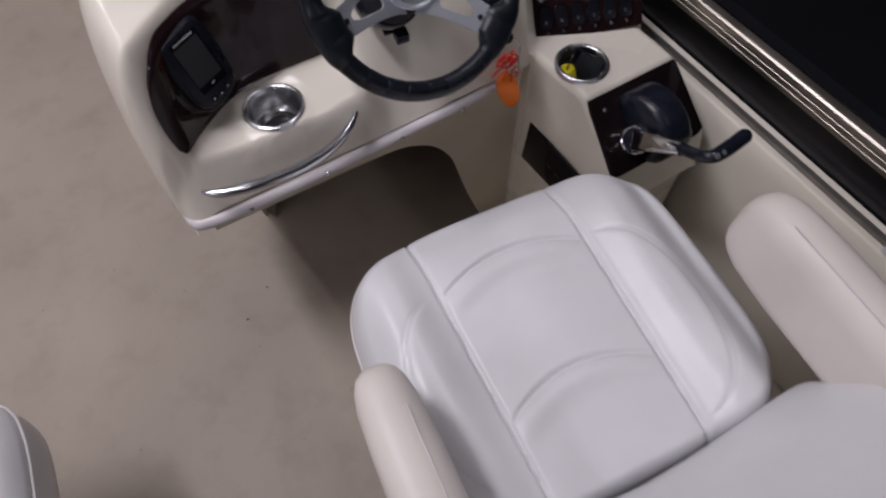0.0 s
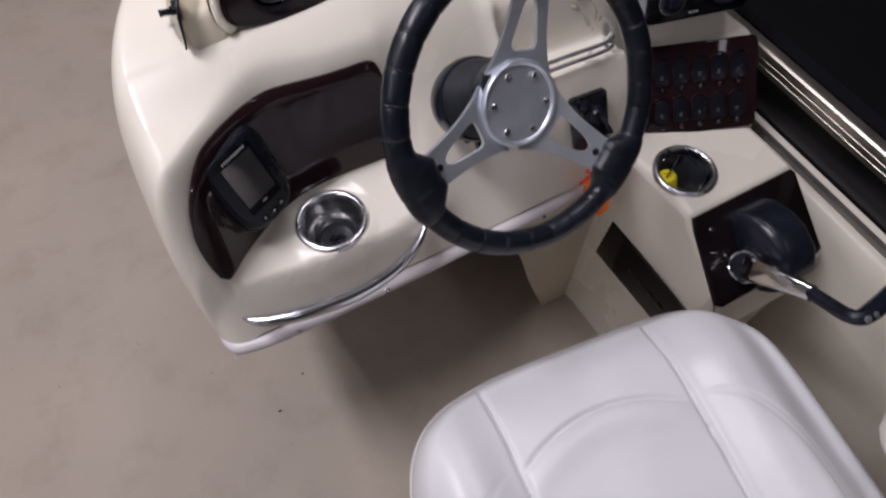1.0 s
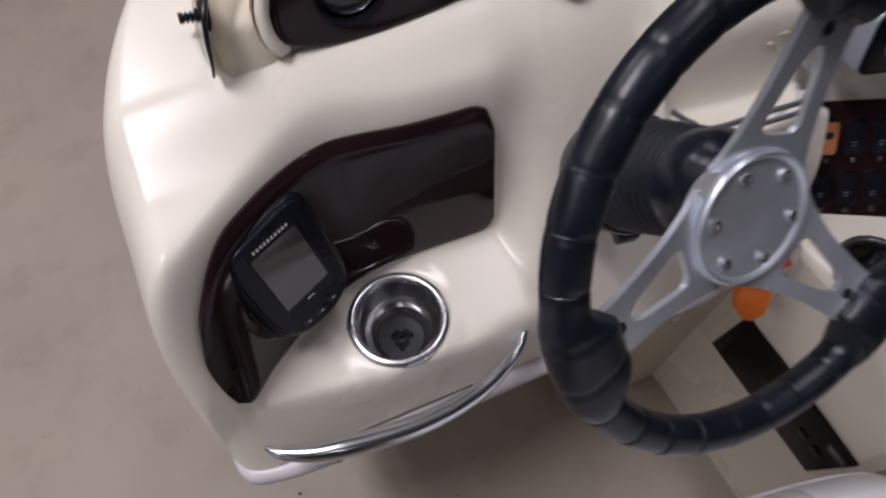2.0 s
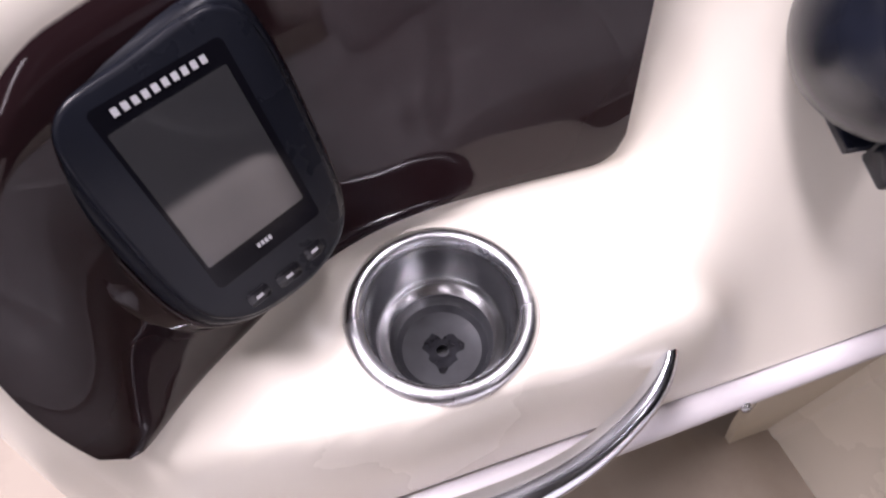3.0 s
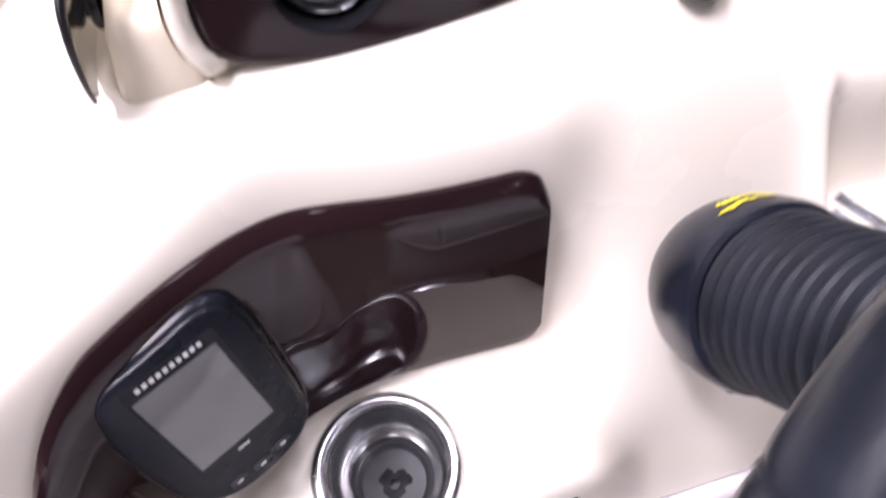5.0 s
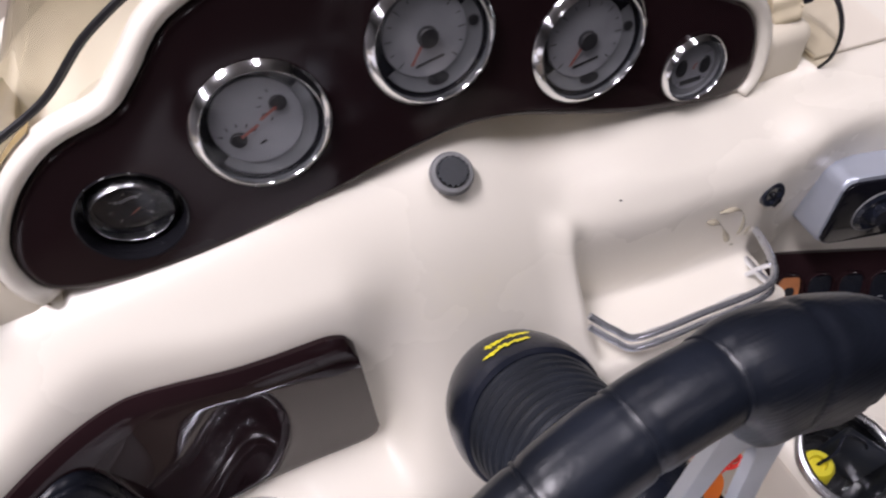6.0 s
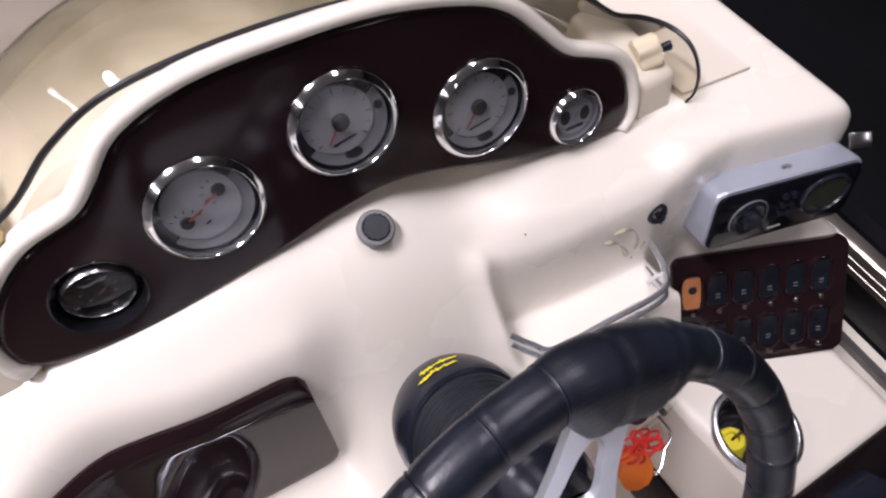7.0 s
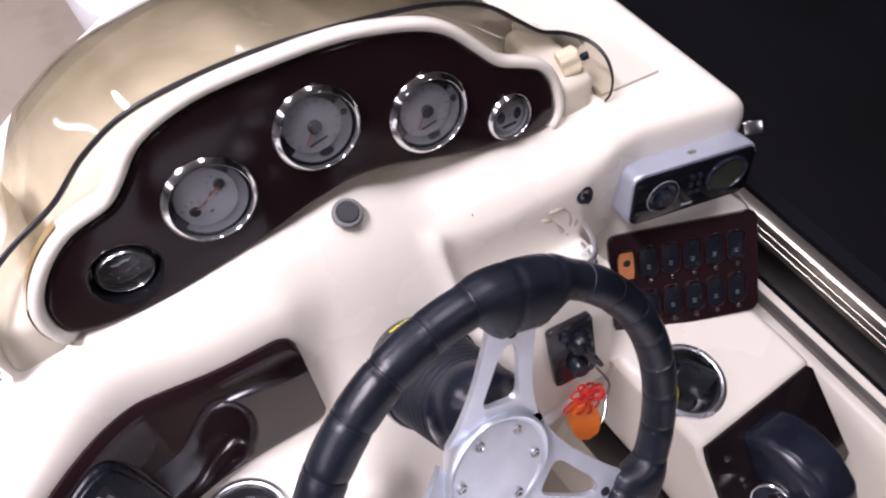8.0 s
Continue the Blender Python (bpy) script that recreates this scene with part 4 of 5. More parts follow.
def spoke_shape():
    """One spoke pointing along +x: flaring at both ends, with a slot."""
    half = catmull([(0.034, 0.044, 0), (0.048, 0.0370, 0), (0.070, 0.0300, 0), (0.095, 0.0252, 0), (0.125, 0.0222, 0), (0.1475, 0.0215, 0)], 4)
    outer = [(p.x, -p.y) for p in half] + [(p.x, p.y) for p in half[::-1]]
    slot_half = catmull([(0.0600, 0.0050, 0), (0.0612, 0.0130, 0), (0.0680, 0.0164, 0), (0.086, 0.0132, 0), (0.107, 0.0088, 0), (0.1170, 0.0030, 0)], 4)
    inner = [(p.x, -p.y) for p in slot_half] + [(p.x, p.y) for p in slot_half[::-1]]
    return outer, inner


for s in SPOKES:
    outer, inner = spoke_shape()
    tilt = HUB @ Matrix.Rotation(s, 4, "Z") @ Matrix.Translation((0.040, 0, -0.004)) @ Matrix.Rotation(radians(-11.5), 4, "Y") @ Matrix.Translation((-0.040, 0, 0))
    bm = bmesh.new()
    ring_plate(bm, outer, inner, tilt, 0.005)
    sp = part("spoke", bm, ALU, wheel, "brushed aluminium spoke with a slot", smooth=False)
    bm = bmesh.new()
    lathe(bm, tilt @ Matrix.Translation((0.1275, 0, 0.005)), [(0.0046, 0), (0.0044, 0.0008), (0.0032, 0.0009), (0.0030, 0.0003), (0, 0.0003)], 16)
    part("rivet", bm, DARK_STEEL, sp)
bm = bmesh.new()
lathe(bm, HUB, [(0.030, -0.030), (0.044, -0.006), (0.0490, 0.0010), (0.0500, 0.0036), (0.0494, 0.0064), (0.0476, 0.0080), (0.0456, 0.0078), (0.0440, 0.0062), (0.0430, 0.0050), (0.0, 0.0056)], 64)
hub = part("hub", bm, ALU, wheel, "round brushed aluminium hub plate")
for k in range(6):
    a = radians(42 + 60 * k)
    bm = bmesh.new()
    lathe(bm, HUB @ Matrix.Translation((0.0355 * math.cos(a), 0.0355 * math.sin(a), 0.0052)), [(0.0042, 0), (0.0042, 0.0022), (0.0034, 0.0030), (0.0022, 0.0030), (0.0020, 0.0015), (0, 0.0015)], 16)
    part("bolt", bm, STEEL, hub)

# ---- ignition, key and float ----
IGN = basis((0.682, 0.026, 0.717), (0.985, -0.17, 0), (0, -0.93, 0.36))
ign = thing("ignition_switch", (0.682, 0.026, 0.717), "black ignition switch plate with a key in it", "ignition switch")
bm = bmesh.new()
plate(bm, rounded(0.065, 0.110, 0.007), IGN @ Matrix.Translation((-0.003, -0.001, -0.006)) @ Matrix.Rotation(radians(6), 4, 'Z'), 0.0085, 0.0015)
part("plate", bm, BLACK_GLOSS, ign)
for sx, sy in ((-0.026, 0.046), (0.020, 0.050), (-0.022, -0.050), (0.026, -0.046)):
    bm = bmesh.new()
    lathe(bm, IGN @ Matrix.Translation((sx, sy, 0.0024)), [(0.0034, 0), (0.0030, 0.0012), (0, 0.0016)], 12)
    part("plate_screw", bm, DARK_STEEL, ign)
bm = bmesh.new()
lathe(bm, IGN @ Matrix.Translation((0.004, 0.016, 0.002)), [(0.018, 0), (0.018, 0.004), (0.0155, 0.006), (0.0145, 0.013), (0.0115, 0.016), (0, 0.016)], 28)
lathe(bm, IGN @ Matrix.Translation((-0.016, 0.036, 0.002)), [(0.009, 0), (0.009, 0.006), (0.006, 0.008), (0, 0.008)], 20)
part("lock", bm, BLACK_PLASTIC, ign)
bm = bmesh.new()
lathe(bm, IGN @ Matrix.Translation((0.002, -0.026, 0.002)), [(0.0145, 0), (0.0145, 0.010), (0.011, 0.016), (0, 0.017)], 24)
part("stop_button", bm, BLACK_PLASTIC, ign, "round black stop button")
bm = bmesh.new()
box(bm, IGN @ pose(0.012, 0.006, 0.026, 0, 0, 28), 0.0075, 0.034, 0.022, 0.003)
part("key", bm, BLACK_PLASTIC, ign, "black-headed key")

fob = thing("key_float", (0.71, -0.01, 0.63), "orange oval key float on a bead chain", "key float")
bm = bmesh.new()
m = basis((0.682, -0.038, 0.582), (0.95, -0.3, 0.05), (0.1, -0.9, 0.45)) @ Matrix.Rotation(radians(8), 4, "Z")
prof = [(0.0225 * math.cos(2 * math.pi * k / 40) * (1 + 0.10 * math.sin(2 * math.pi * k / 40)), 0.038 * math.sin(2 * math.pi * k / 40)) for k in range(40)]
plate(bm, prof, m @ Matrix.Translation((0, 0, -0.007)), 0.014, 0.005, 3)
part("float", bm, ORANGE, fob, "orange foam float")
bm = bmesh.new()
chain = catmull([IGN @ Vector((0.012, -0.010, 0.034)), (0.704, -0.030, 0.684), (0.698, -0.040, 0.658), (0.694, -0.052, 0.632), (0.692, -0.056, 0.606)], 9)
for p in chain[::1]:
    bmesh.ops.create_icosphere(bm, subdivisions=1, radius=0.0021, matrix=Matrix.Translation(p))
part("bead_chain", bm, CHROME, fob, "chrome bead chain")

cord = thing("stop_cord", (0.70, -0.01, 0.66), "coiled red safety cord hanging from the ignition", "cord")
bm = bmesh.new()
pts = []
for k in range(260):
    t = k / 259
    a = t * 11 * 2 * math.pi
    c = Vector((0.664 + 0.036 * abs(math.sin(t * 4.6)), -0.020 - 0.010 * math.sin(t * 9), 0.664 - 0.058 * t + 0.010 * math.sin(t * 13)))
    w = 0.0095 + 0.0035 * math.sin(t * 21)
    pts.append(c + Vector((w * math.cos(a), -0.007 * math.sin(a), w * math.sin(a + 0.5 + t))))
tube(bm, pts, 0.0017, 6)
part("coil", bm, RED_CORD, cord)

# ---- tray rail and socket ----
rail = thing("tray_rail", (0.66, 0.09, 0.82), "bent double chrome wire rail round the tray", "rail")
top_wire = [(0.560, 0.117, 0.839), (0.576, 0.099, 0.832), (0.594, 0.086, 0.829), (0.66, 0.083, 0.828), (0.715, 0.081, 0.827), (0.737, 0.086, 0.827), (0.751, 0.104, 0.824), (0.762, 0.128, 0.817), (0.768, 0.143, 0.811)]
low_wire = [(x, y - 0.005, z - 0.012) for x, y, z in top_wire[:-3]] + [(0.744, 0.099, 0.806), (0.755, 0.120, 0.790), (0.763, 0.140, 0.776)]
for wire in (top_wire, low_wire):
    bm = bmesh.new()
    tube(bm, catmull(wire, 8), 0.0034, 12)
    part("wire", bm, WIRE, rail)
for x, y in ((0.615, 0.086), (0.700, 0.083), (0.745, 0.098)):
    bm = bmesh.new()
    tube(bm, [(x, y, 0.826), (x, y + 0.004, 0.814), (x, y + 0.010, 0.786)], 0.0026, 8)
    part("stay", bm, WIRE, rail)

# glossy yellowish trails on the back wall of the tray
bm = bmesh.new()
for trail, wide in (([(0.694, 0.858), (0.706, 0.852), (0.716, 0.842), (0.727, 0.824), (0.736, 0.808)], 0.0034), ([(0.704, 0.866), (0.721, 0.864), (0.735, 0.852), (0.743, 0.832), (0.742, 0.815)], 0.0026), ([(0.736, 0.808), (0.746, 0.802), (0.752, 0.812), (0.754, 0.826)], 0.0030)):
    line = catmull([(x, float(tray_back(x)) - 0.013 + 0.009 * (z - 0.792) / 0.092, z) for x, z in trail], 6)
    tube(bm, line, lambda s, w=wide: w * (0.55 + 0.45 * math.sin(9 * s + 100 * w)) * min(1.0, 0.25 + 6 * s, 0.25 + 6 * (1 - s)), 8)
part("tray_trails", bm, YELLOWISH_TRAIL, console, "glossy yellowish trails on the tray wall")

jack = thing("power_socket", (0.760, 0.147, 0.865), "small black round socket in the console", "socket")
m = basis((0.760, 0.1455, 0.866), (1, -0.1, 0), (-0.12, -0.90, 0.42))
bm = bmesh.new()
lathe(bm, m, [(0.0120, -0.02), (0.0120, 0.0016), (0.0112, 0.0030), (0.0092, 0.0034), (0.0076, 0.0030), (0.0070, -0.004), (0, -0.006)], 28)
part("ring", bm, BLACK_PLASTIC, jack)
bm = bmesh.new()
lathe(bm, m, [(0.0030, -0.006), (0.0030, 0.0030), (0.0022, 0.0040), (0, 0.0042)], 14)
box(bm, m @ pose(0.0045, -0.0085, 0.0030, 0, 0, 40), 0.010, 0.0045, 0.003, 0.001)
part("cap", bm, BLACK_GLOSS, jack)

# ---- switch panel ----
SW = basis((0.9305, 0.0429, 0.6631), (0.921, -0.385, 0.07), (-0.333, -0.675, 0.658))
panel = thing("switch_panel", SW.translation, "glossy burgundy switch panel with twelve rocker switches", "switch panel")
bm = bmesh.new()
plate(bm, rounded(0.233, 0.1627, 0.011), SW @ Matrix.Translation((0, 0, -0.004)), 0.012, 0.003, 3)
part("plate", bm, BURGUNDY, panel)
for r in range(2):
    for c in range(6):
        at = SW @ Matrix.Translation((-0.0925 + 0.0347 * c, 0.0325 - 0.0690 * r, 0.008))
        bm = bmesh.new()
        rims = ((0.0336, 0.0540, 0.0150, -0.001), (0.0330, 0.0532, 0.0150, 0.0026), (0.0314, 0.0514, 0.0142, 0.0046), (0.0294, 0.0494, 0.0132, 0.0050), (0.0278, 0.0478, 0.0124, 0.0038), (0.0270, 0.0468, 0.0118, -0.001))
        sheet(bm, [[at @ Vector((x, y, z)) for x, y in rounded(w, h, q, 6)] for w, h, q, z in rims], True)
        part("surround", bm, BURGUNDY, panel)
        first = r == 0 and c == 0
        bm = bmesh.new()
        tops = []
        for k in range(9):
            y = -0.0215 + 0.043 * k / 8
            taper = 1 - 0.22 * max(0.0, abs(2 * k / 8 - 1) - 0.55) / 0.45
            dip = 0.0014 + 0.0026 * (2 * k / 8 - 1) ** 2 + 0.0008 * (2 * k / 8 - 1)
            tops.append([at @ Vector((x * taper, y, -0.004 if side else dip - 0.0006 * (abs(x) / 0.0122) ** 4)) for x, side in ((-0.0125, 1), (-0.0122, 0), (-0.0105, 0), (0.0, 0), (0.0105, 0), (0.0122, 0), (0.0125, 1))])
        vs = sheet(bm, tops)
        bm.faces.new(vs[0])
        bm.faces.new(vs[-1][::-1])
        rk = part("rocker", bm, ORANGE_DULL if first else ROCKER, panel, "faded orange rocker" if first else "black rocker")
        bm = bmesh.new()
        if first:
            lathe(bm, at @ pose(0.001, 0.004, 0.0012), [(0, 0.0010), (0.0056, 0.0010), (0.006, 0)], 20)
            part("icon", bm, DARK_MARK, rk)
        else:
            for dy in (-0.002, 0.0022):
                box(bm, at @ pose(0, -0.0085 + dy, 0.0018, -4), 0.0055, 0.0011, 0.0008)
            part("icon", bm, FACE_GREY, rk)
        bm = bmesh.new()
        lathe(bm, at @ Matrix.Translation((0.002, -0.0302, 0.0)), [(0.0054, 0), (0.0050, 0.0022), (0.0036, 0.0042), (0.0018, 0.0052), (0, 0.0055)], 16)
        part("lamp_bead", bm, BEAD, panel)

# ---- marine stereo ----
E1 = Vector((0.973, -0.23, 0))
ST = basis((0.9137, 0.0949, 0.8367), (0.975, -0.223, 0), (-0.215, -0.938, 0.273))
stereo = thing("marine_stereo", ST.translation, "silver marine stereo pod with a black face and round dials", "stereo")
bm = bmesh.new()
plate(bm, rounded(0.190, 0.0793, 0.013), ST @ Matrix.Translation((0, 0, -0.085)), 0.085, 0.005, 3)
part("housing", bm, SILVER_PLASTIC, stereo)
bm = bmesh.new()
plate(bm, rounded(0.184, 0.0733, 0.011), ST @ Matrix.Translation((0, -0.001, -0.001)), 0.004, 0.0015)
face = part("faceplate", bm, FINDER_GLASS, stereo, "black glossy faceplate")
bm = bmesh.new()
lathe(bm, ST @ Matrix.Translation((-0.047, -0.002, 0.003)), [(0.0225, 0), (0.0225, 0.002), (0.019, 0.004), (0.0165, 0.003), (0.012, 0.003), (0.0115, 0.009), (0.0095, 0.011), (0, 0.0105)], 40)
part("volume_dial", bm, BLACK_PLASTIC, face)
bm = bmesh.new()
lathe(bm, ST @ Matrix.Translation((-0.047, -0.002, 0.0036)), [(0.0228, 0.0), (0.0236, 0.0012), (0.0244, 0.0)], 40)
part("dial_ring", bm, RING_GREY, face)
bm = bmesh.new()
for k in range(3):
    for j in range(2):
        lathe(bm, ST @ Matrix.Translation((-0.005 + 0.011 * j, -0.008 + 0.012 * k, 0.003)), [(0.0042, 0), (0.0045, 0.003), (0, 0.0035)], 14)
part("buttons", bm, BLACK_PLASTIC, face)
bm = bmesh.new()
lathe(bm, ST @ pose(0.051, 0.003, 0.003) @ Matrix.Diagonal((1.4, 1.15, 1, 1)), [(0.0235, 0), (0.0232, 0.003), (0.0222, 0.0040), (0.0208, 0.0038), (0.020, 0.001), (0, 0.001)], 40)
part("display_rim", bm, BLACK_PLASTIC, face)
bm = bmesh.new()
lathe(bm, ST @ pose(0.051, 0.003, 0.0045) @ Matrix.Diagonal((1.4, 1.15, 1, 1)), [(0, 0.0004), (0.0196, 0)], 40)
part("display", bm, LCD_DIM, face, "dim olive display")
bm = bmesh.new()
for k in range(4):
    bar(bm, ST, -0.012 + 0.0045 * k, -0.0275, 0.0036, 0.003, 0.0036)
part("maker_mark", bm, WHITE_MARK, face, "pale mark as plain bars", smooth=False)
bm = bmesh.new()
plate(bm, rounded(0.012, 0.006, 0.002), basis(ST @ Vector((0.002, 0.0398, -0.016)), E1, ST.to_3x3() @ Vector((0, 1, 0))), 0.0022, 0.0008)
part("badge", bm, STEEL, stereo)

tab = thing("metal_tab", (1.012, 0.13, 0.89), "small bare metal tab at the console edge", "bracket")
bm = bmesh.new()
box(bm, pose(1.020, 0.104, 0.876, 40, -10, -30), 0.024, 0.018, 0.002, 0.0008)
part("tab", bm, STEEL, tab)

# ---- throttle ----
TH = basis((0.902, -0.228, 0.551), (1, 0, 0), (0, -0.093, 0.135))
throttle = thing("throttle_control", TH.translation, "black throttle control with chrome pivot and angled grip", "throttle")
bm = bmesh.new()
plate(bm, [(-0.112, 0.082), (-0.118, 0.06), (-0.132, -0.078), (-0.12, -0.086), (0.10, -0.086), (0.118, -0.078), (0.118, 0.075), (0.112, 0.082)], TH @ Matrix.Translation((0, 0, 0.002)), 0.008, 0.003)
part("plate", bm, PLATE_DARK, throttle, "glossy burgundy-black backing plate")
bm = bmesh.new()
rows = []
for s, w, hgt, cz in ((-0.094, 0.050, 0.026, 0.032), (-0.086, 0.070, 0.062, 0.040), (-0.066, 0.082, 0.092, 0.047), (-0.03, 0.087, 0.106, 0.050), (0.01, 0.086, 0.100, 0.047), (0.040, 0.081, 0.078, 0.038), (0.057, 0.072, 0.050, 0.026), (0.064, 0.056, 0.024, 0.016)):
    rows.append([TH @ Vector((-0.010 + x * (1.10 - 0.25 * float(sstep(-0.02, 0.06, z))), s, max(cz + z, 0.0))) for x, z in rounded(w, hgt, min(w, hgt) * 0.24, 5)])
blob_loft(bm, rows)
part("housing", bm, BLACK_PLASTIC, throttle, "rounded black housing")
PIV = TH @ Vector((-0.060, -0.032, 0.030))
pm = basis(PIV, (0, 1, 0), (-0.86, -0.10, 0.50))
bm = bmesh.new()
lathe(bm, pm, [(0.0300, -0.020), (0.0300, 0.010), (0.0292, 0.0135), (0.0272, 0.0150), (0.0252, 0.0142), (0.0246, 0.012)], 40)
part("pivot", bm, CHROME, throttle, "chrome pivot ring")
bm = bmesh.new()
lathe(bm, pm, [(0.0248, 0.0125), (0.0200, 0.0138), (0, 0.0142)], 36)
part("pivot_cap", bm, BLACK_PLASTIC, throttle)
tip = Vector((0.832, -0.374, 0.644))
root = PIV + pm.to_3x3() @ Vector((0.004, 0, 0.012))
bm = bmesh.new()
rows = []
for k in range(13):
    t = k / 12
    p = root.lerp(tip, t) + Vector((-0.006, 0, 0.006)) * math.sin(math.pi * t)
    f = basis(p, tip - root, (-0.80, -0.10, 0.60))
    w, h = 0.050 - 0.024 * t ** 0.7, 0.014 + 0.004 * t
    if k == 0:
        w, h = 0.030, 0.008
    rows.append([f @ Vector((0, y, z)) for y, z in rounded(w, h, h * 0.42, 5)])
blob_loft(bm, rows)
part("arm", bm, CHROME, throttle, "chrome lever blade")
bm = bmesh.new()
grip = [tip + Vector((0.002, 0.016, -0.014)), tip, Vector((0.819, -0.404, 0.672)), Vector((0.808, -0.429, 0.697)), Vector((0.818, -0.441, 0.704)), Vector((0.850, -0.440, 0.701)), Vector((0.880, -0.436, 0.697)), Vector((0.912, -0.431, 0.692))]
tube(bm, catmull(grip, 6), lambda s: (0.0108 + 0.0030 * float(sstep(0.45, 0.7, s))) * (1 - 0.35 * float(sstep(0.96, 1.0, s))), 18)
g = part("grip", bm, BLACK_PLASTIC, throttle, "black angled grip")
bm = bmesh.new()
for dx in (-0.007, 0.007):
    lathe(bm, basis((0.822 + dx, -0.447, 0.712), (1, 0, 0), (-0.2, -0.7, 0.7)), [(0.0055, -0.004), (0.005, 0.003), (0, 0.004)], 14)
part("trim_button", bm, FACE_GREY, g)
bm = bmesh.new()
lathe(bm, TH @ Matrix.Translation((-0.088, 0.050, 0.010)), [(0.005, 0), (0.0045, 0.002), (0, 0.003)], 16)
part("plate_screw", bm, STEEL, throttle)

# kick face and aft face of the starboard box
bm = bmesh.new()
low = [(0.764, 0.030), (0.7645, 0.004), (0.768, -0.003), (0.777, -0.155), (0.778, -0.166), (0.784, -0.275), (0.800, -0.300), (0.83, -0.309), (1.0, -0.309), (1.03, -0.295)]
high = [(0.7655, 0.030), (0.7658, -0.0022), (0.7727, -0.0040), (0.7846, -0.155), (0.7849, -0.166), (0.7855, -0.275), (0.797, -0.296), (0.82, -0.306), (1.0, -0.306), (1.028, -0.295)]
tops = (0.607, 0.607, 0.593, 0.593, 0.578, 0.504, 0.448, 0.448, 0.448, 0.448)
rows = []
for k in range(7):
    v = k / 6
    rows.append([Vector((a[0] + (b[0] - a[0]) * v, a[1] + (b[1] - a[1]) * v, top * v)) for a, b, top in zip(low, high, tops)])
sheet(bm, rows)
part("kick_face", bm, GEL, console, crease=15)
strip = thing("foot_vent", (0.772, -0.15, 0.35), "long glossy black vent plate on the kick face", "vent")
bm = bmesh.new()
plate(bm, [(-0.134, -0.066), (0.110, -0.062), (0.128, 0.052), (-0.124, 0.068)], basis((0.779, -0.152, 0.352), (0.03, -1, 0.02), (-1, 0, 0.02)), 0.008, 0.002)
part("plate", bm, PLATE_DARK, strip)
bm = bmesh.new()
for k in range(7):
    box(bm, basis((0.7703, -0.152 - 0.030 * (k - 3), 0.350), (0, -1, 0), (-1, 0, 0)), 0.018, 0.010, 0.002, 0.0006)
part("slot", bm, BLACK_PLASTIC, strip)

# yellow float and leash inside the starboard cup holder
fl = thing("yellow_float", (0.815, -0.08, 0.57), "yellow foam key float standing in the cup holder", "key float")
bm = bmesh.new()
m = basis((0.812, -0.086, 0.556), (0.8, 0.5, 0), (-0.35, 0.1, 0.9))
lathe(bm, m, [(0.012, 0), (0.0175, 0.004), (0.0175, 0.050), (0.0145, 0.056), (0.009, 0.056), (0.008, 0.050), (0, 0.050)], 32)
part("float", bm, YELLOW, fl)
bm = bmesh.new()
tube(bm, catmull([m @ Vector((0, 0, 0.052)), (0.815, -0.070, 0.632), (0.835, -0.060, 0.634), (0.858, -0.075, 0.622), (0.866, -0.088, 0.600)], 8), 0.0018, 8)
part("leash", bm, BLACK_PLASTIC, fl)
case = thing("black_pouch", (0.855, -0.08, 0.56), "folded black pouch in the cup holder", "pouch")
bm = bmesh.new()
box(bm, pose(0.857, -0.082, 0.590, 8, 25, 35), 0.012, 0.055, 0.060, 0.005)
part("pouch", bm, BLACK_RUBBER, case)

# ---- fish finder ----
FF = basis((0.1379, 0.1046, 0.8166), (0.887, 0.461, 0.005), (0.421, -0.815, 0.398))
finder = thing("fish_finder", FF.translation, "black fish finder with a grey display on a bracket", "fish finder")
bm = bmesh.new()
body_shape = [(-0.0440, 0.0520), (-0.0375, 0.0585), (-0.0270, 0.0612), (0, 0.0620), (0.0270, 0.0615), (0.0375, 0.0585), (0.0445, 0.0520), (0.0480, 0.0400), (0.0490, 0.0200), (0.0480, -0.0100), (0.0460, -0.0380), (0.0410, -0.0560), (0.0290, -0.0675), (0.0100, -0.0735), (-0.0100, -0.0740), (-0.0270, -0.0700), (-0.0405, -0.0590), (-0.0465, -0.0440), (-0.0485, -0.0240), (-0.0490, 0.0), (-0.0485, 0.0240), (-0.0472, 0.0410)]
soft_shape = [(p.x * (0.995 if p.x > 0 else 1.13) + 0.0042, p.y * (1.085 if p.y < 0 else 0.94 + 0.07 * float(sstep(-0.02, 0.03, p.x)))) for p in catmull([(x, y, 0) for x, y in body_shape], 3, True)]
def puck(bm, shape, m, steps):
    """A plate with a rounded rim: the shape grown by d at height z, step by step, then capped."""
    spin = 1 if sum(a[0] * b[1] - b[0] * a[1] for a, b in zip(shape, shape[1:])) > 0 else -1
    vs = sheet(bm, [[m @ Vector((x, y, z)) for x, y in grown(shape, d * spin)] for d, z in steps], True)
    bm.faces.new(vs[-1])
    bmesh.ops.recalc_face_normals(bm, faces=bm.faces)


